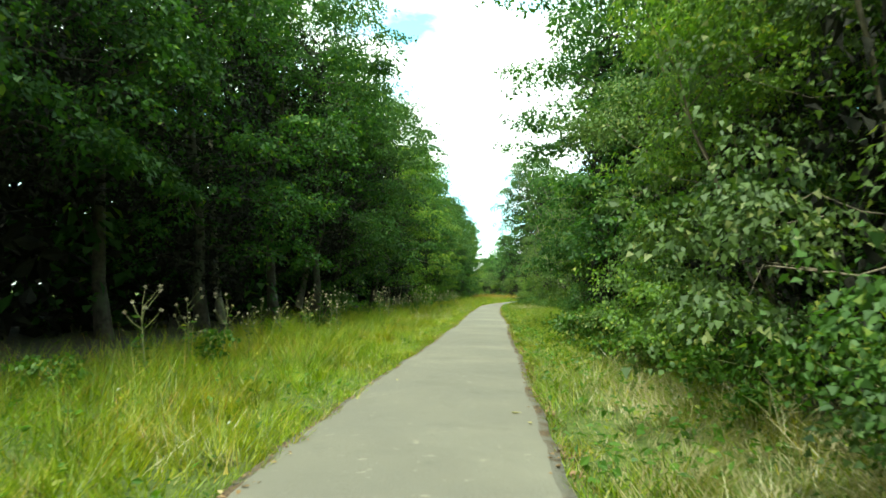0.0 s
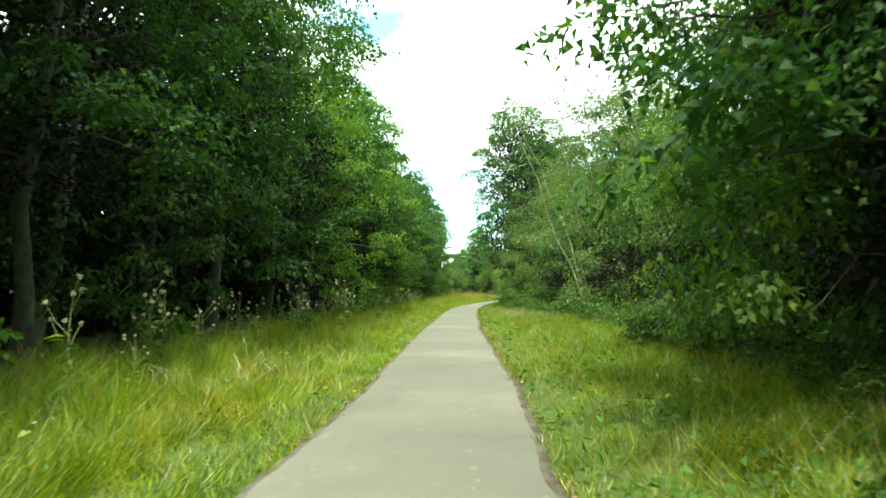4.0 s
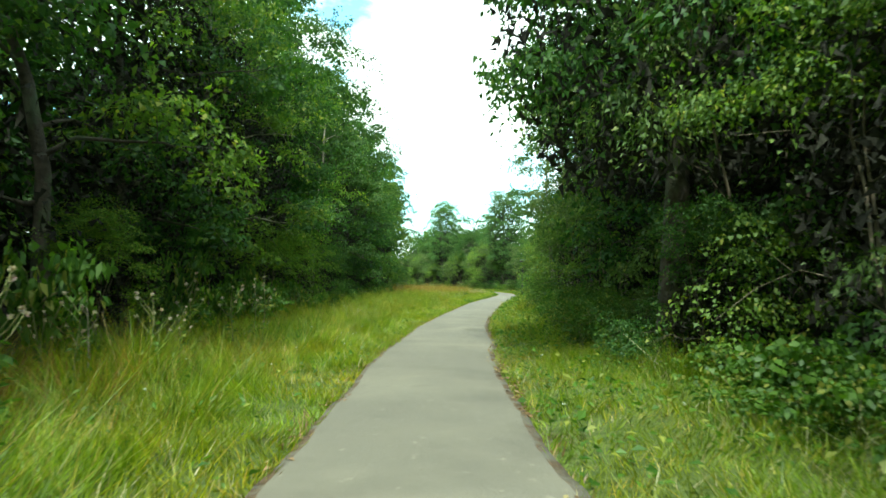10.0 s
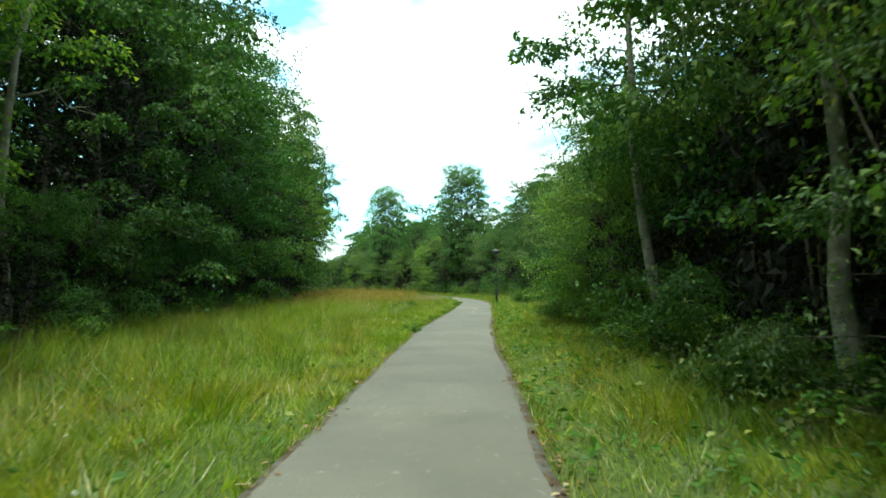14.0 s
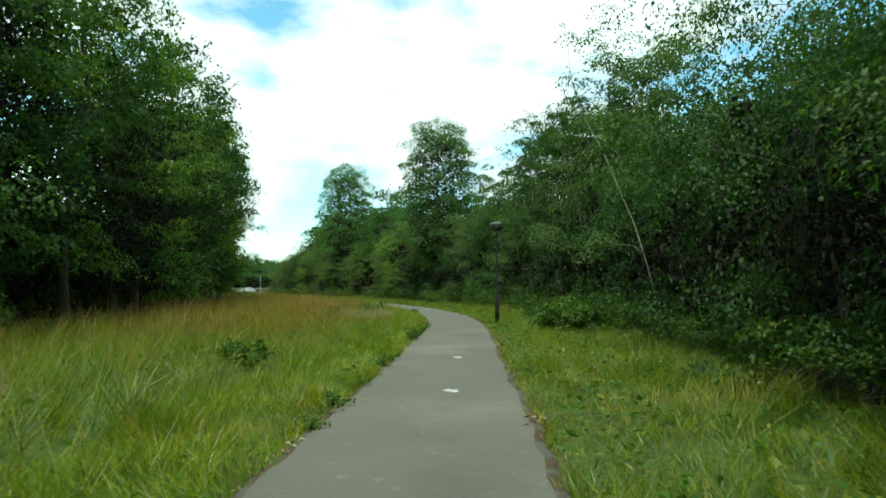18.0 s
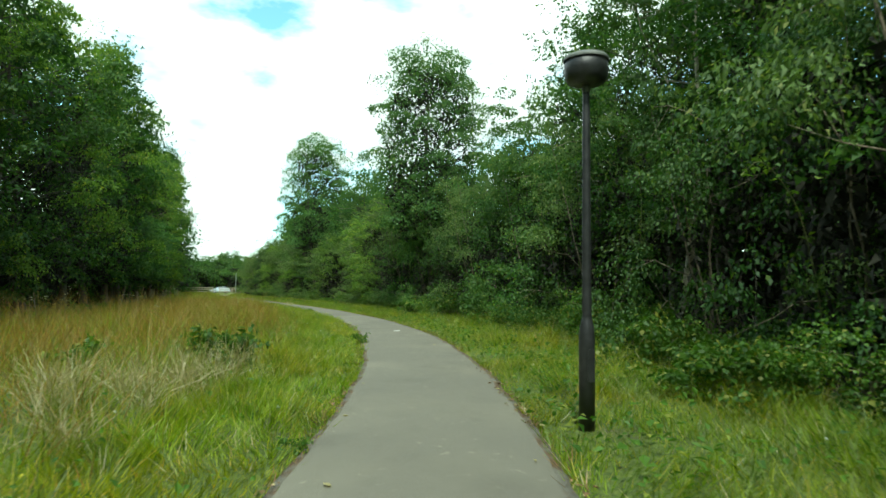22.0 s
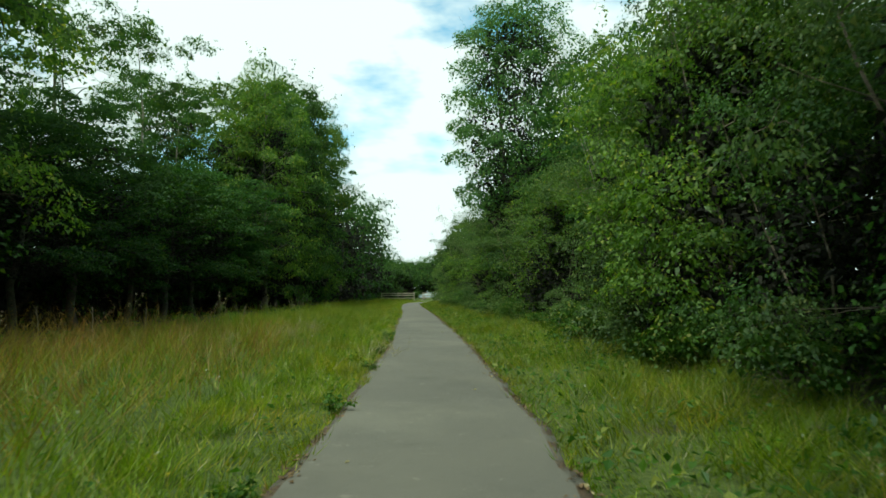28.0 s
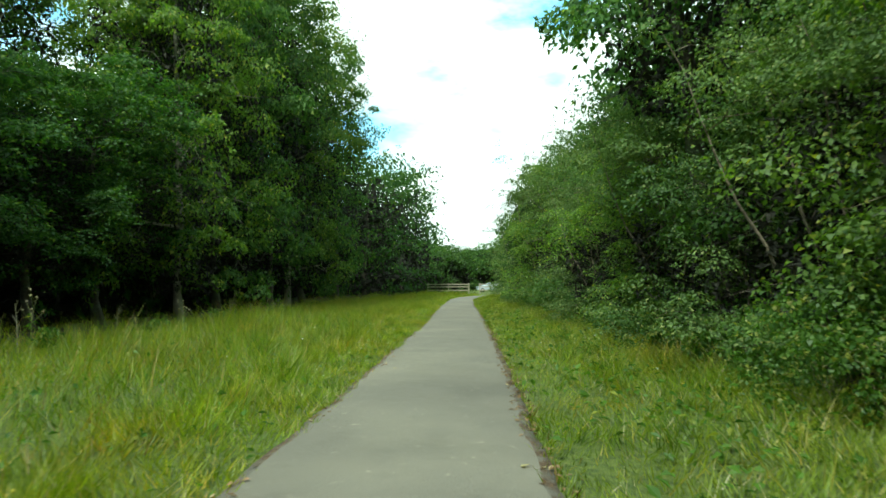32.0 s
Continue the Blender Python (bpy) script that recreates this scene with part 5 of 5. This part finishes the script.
def build_pole(x, y):
    root = new("pole")
    root.matrix_basis = pose(x, y, 0.0)
    v, f = lathe([(0.0, -0.2), (0.09, -0.2), (0.085, 0.6), (0.06, 4.5), (0.05, 4.55)], 14)
    part("shaft", mesh_from("shaft", v, f, [MAT["rim"]], smooth=True), root)
    v, f = lathe([(0.07, 4.52), (0.075, 4.58), (0.04, 4.64), (0.0, 4.65)], 14)
    part("cap", mesh_from("cap", v, f, [MAT["lamp_cap"]], smooth=True), root)
    tagged(root, "pale metal pole standing near the parked car", "pole")


build_pole(-18.5, 251.0)


def build_spots():
    """Worn white dabs on the asphalt."""
    rs = np.random.RandomState(71)
    for x, y, w, l in ((6.60, 100.49, 0.09, 0.11), (8.89, 124.2, 0.12, 0.16), (5.93, 97.0, 0.10, 0.13), (5.61, 140.2, 0.03, 0.14)):
        k = 14
        a = np.linspace(0, 2 * np.pi, k, endpoint=False)
        r = rs.uniform(0.65, 1.1, k)
        z = 0.026 * max(0.0, 1 - abs(x - float(mid(y))) * 0.75) + 0.009
        rim = np.stack([x + np.cos(a) * w * r, y + np.sin(a) * l * r, np.full(k, z)], -1)
        low = rim * np.array([1, 1, 0]) + np.array([0, 0, z - 0.012])
        v = np.concatenate([rim, low, [[x, y, z + 0.001]]])
        bm = bmesh.new()
        bv = [bm.verts.new(p) for p in v]
        for i in range(k):
            j = (i + 1) % k
            bm.faces.new((bv[i], bv[j], bv[2 * k]))
            bm.faces.new((bv[k + i], bv[k + j], bv[j], bv[i]))
        tagged(new("path_marking", bm_mesh("path_marking", bm, [MAT["white_spot"]])), "small worn white dab on the asphalt", "path marking", "white dabs on the path")


build_spots()


# ---------------------------------------------------------------- small leafy weeds that hang over the asphalt edge
for k in range(26):
    y = R.uniform(84, 128) if k < 19 else R.uniform(139, 154)
    plant("dock", float(mid(y) - path_left(y)) - R.uniform(0.0, 0.14), y, R.uniform(0, 6.28), R.uniform(0.2, 0.38), R.uniform(0.6, 1.1))


# ---------------------------------------------------------------- dry leaves on the asphalt
def build_fallen_leaf(x, y, turn, length):
    """A curled dry leaf: a cupped blade with a raised middle and a short stalk."""
    root = new("fallen_leaf")
    q = np.linspace(0, 1, 6)
    half = 0.26 * length * np.sin(np.pi * np.clip(q * 0.96 + 0.04, 0, 1)) ** 0.8
    rows = []
    for side, lift in ((-1, 0.10), (0, 0.0), (1, 0.14)):
        rows.append(np.stack([length * (q - 0.5), side * half, 0.004 + length * (lift * np.abs(side) * np.sin(np.pi * q) + 0.10 * (2 * q - 1) ** 2)], -1))
    v = np.stack(rows, 1).reshape(-1, 3)
    g, h = np.meshgrid(np.arange(5), np.arange(2), indexing="ij")
    f = np.stack([g * 3 + h, (g + 1) * 3 + h, (g + 1) * 3 + h + 1, g * 3 + h + 1], -1).reshape(-1, 4)
    part("blade", mesh_from("blade", v, f, [MAT["straw"]], smooth=True), root)
    v, f = tube(np.array([[-0.5 * length, 0, 0.004 + 0.1 * length], [-0.72 * length, 0.05 * length, 0.006]]), [0.0022, 0.0014], 5)
    part("stalk", mesh_from("stalk", v, f, [MAT["straw"]], smooth=True), root)
    off = x - float(mid(y))
    root.matrix_basis = pose(x, y, 0.026 * max(0.0, 1 - abs(off) * 0.85) + 0.004, 0, 0, turn)
    return tagged(root, "pale curled dry leaf lying on the asphalt", "leaf", "dry leaves on the path")


for k in range(30):
    y = (8, 34, 71, 88, 98, 107, 109.5, 112, 121, 127, 140, 147, 156, 162)[k % 14] + R.uniform(-2.5, 2.5)
    off = R.uniform(0.55, 0.93) * (1 if k % 3 else -1)
    build_fallen_leaf(float(mid(y)) + off, y, R.uniform(0, 360), R.uniform(0.05, 0.095))


# ---------------------------------------------------------------- canes and fallen branches
def build_cane(points, seed, label):
    """A long arching bramble cane with leaves all along it."""
    rs = np.random.RandomState(seed)
    root = new("bramble_cane")
    p = np.array(points, float)
    base = p[0].copy()
    q = np.linspace(0, 1, len(p))
    g = np.linspace(0, 1, 26)
    line = np.stack([np.interp(g, q, p[:, c]) for c in range(3)], -1)
    for _ in range(6):
        line[1:-1] = (line[:-2] + 2 * line[1:-1] + line[2:]) / 4
    line -= base
    v, f = tube(line, 0.011 * (1 - 0.65 * g), 6)
    part("cane", mesh_from("cane", v, f, [MAT["stalk"]], smooth=True), root)
    for k in range(4, 26, 2):
        n = 6
        a = rs.uniform(0, 6.28)
        d = np.array([np.cos(a), np.sin(a), -0.2]) + rs.normal(size=(n, 3)) * 0.5
        v, f = leaf_blades(rs, np.repeat(line[k][None], n, 0) + rs.normal(size=(n, 3)) * 0.03, d, rs.uniform(0.06, 0.11, n), rs.uniform(0.04, 0.07, n), 0.3, 0.7)
        part("leaf_spray", mesh_from("leaf_spray", v, f, [MAT["hazel"]]), root)
    root.location = base
    return tagged(root, label, "bramble", "bramble canes along the wood")


build_cane(((13.3, 118.7, 0.3), (13.04, 118.1, 1.18), (13.05, 117.5, 1.44), (13.02, 117.0, 1.71), (13.0, 116.6, 2.07), (13.02, 116.57, 2.8), (13.03, 116.6, 3.4), (12.8, 116.5, 3.8)), 3, "long arching bramble cane with pale leaves before a dark hollow")
build_cane(((13.6, 112.6, 0.2), (13.4, 112.5, 1.4), (13.0, 112.3, 2.4), (12.3, 112.0, 2.9), (11.9, 111.8, 2.6)), 4, "arching bramble cane leaning out of the shrubs behind the lamp")
build_cane(((4.3, 14.6, 0.2), (4.1, 14.3, 1.0), (3.7, 14.0, 1.9), (3.3, 13.6, 1.7), (3.1, 13.4, 1.2)), 5, "arching bramble cane hanging out over the verge")
build_cane(((6.6, 159.6, 0.2), (6.4, 159.2, 1.5), (6.0, 158.6, 2.2), (5.5, 158.0, 2.0), (5.3, 157.8, 1.6)), 6, "arching bramble cane hanging before the shrubs")


build_cane(((6.0, 70.2, 0.2), (5.7, 69.8, 1.4), (5.2, 69.2, 2.4), (4.7, 68.7, 2.7), (4.3, 68.3, 2.5)), 7, "arching bramble cane with pale leaves before a dark hollow")
build_cane(((6.2, 68.6, 0.2), (5.8, 68.4, 1.0), (5.2, 68.0, 1.7), (4.7, 67.6, 1.8), (4.4, 67.4, 1.5)), 8, "arching bramble cane with pale leaves before a dark hollow")
build_cane(((6.4, 71.4, 0.2), (6.0, 71.0, 1.8), (5.4, 70.5, 3.1), (4.8, 70.0, 3.5), (4.4, 69.7, 3.3)), 9, "tall arching bramble cane hanging out of the shrubs")


def build_branch(x, y, turn, length, seed):
    """A dead branch lying in the grass, forked and a little bent."""
    rs = np.random.RandomState(seed)
    root = new("fallen_branch")
    root.matrix_basis = pose(x, y, float(ground_z(x, y)) + 0.05, 0, -4, turn)
    q = np.linspace(0, 1, 8)
    line = np.stack([length * (q - 0.5), 0.06 * length * np.sin(3 * q), 0.10 * length * np.sin(2.6 * q)], -1)
    v, f = tube(line, 0.018 * (1 - 0.7 * q) + 0.003, 6)
    part("stem", mesh_from("stem", v, f, [MAT["pale_bark"]], smooth=True), root)
    for k in (3, 4, 5, 6):
        a = rs.choice((-1, 1)) * rs.uniform(0.4, 0.9)
        e = line[k] + np.array([0.22, a * 0.22, rs.uniform(0.02, 0.2)]) * length
        v, f = tube(np.array([line[k], (line[k] + e) / 2 + rs.normal(size=3) * 0.015, e]), [0.008, 0.006, 0.003], 5)
        part("side_twig", mesh_from("side_twig", v, f, [MAT["pale_bark"]], smooth=True), root)
    return tagged(root, "dry grey fallen branch lying at the foot of the shrubs", "branch", "fallen branches")


for x, y, turn, length, seed in ((2.35, 7.4, 15, 0.9, 1), (2.3, 14.2, 50, 0.8, 2), (3.5, 58.4, 25, 1.2, 3), (3.2, 57.6, 70, 0.9, 4), (12.2, 120.6, 30, 0.8, 5), (-3.6, 62.5, 60, 1.0, 6)):
    build_branch(x, y, turn, length, seed)
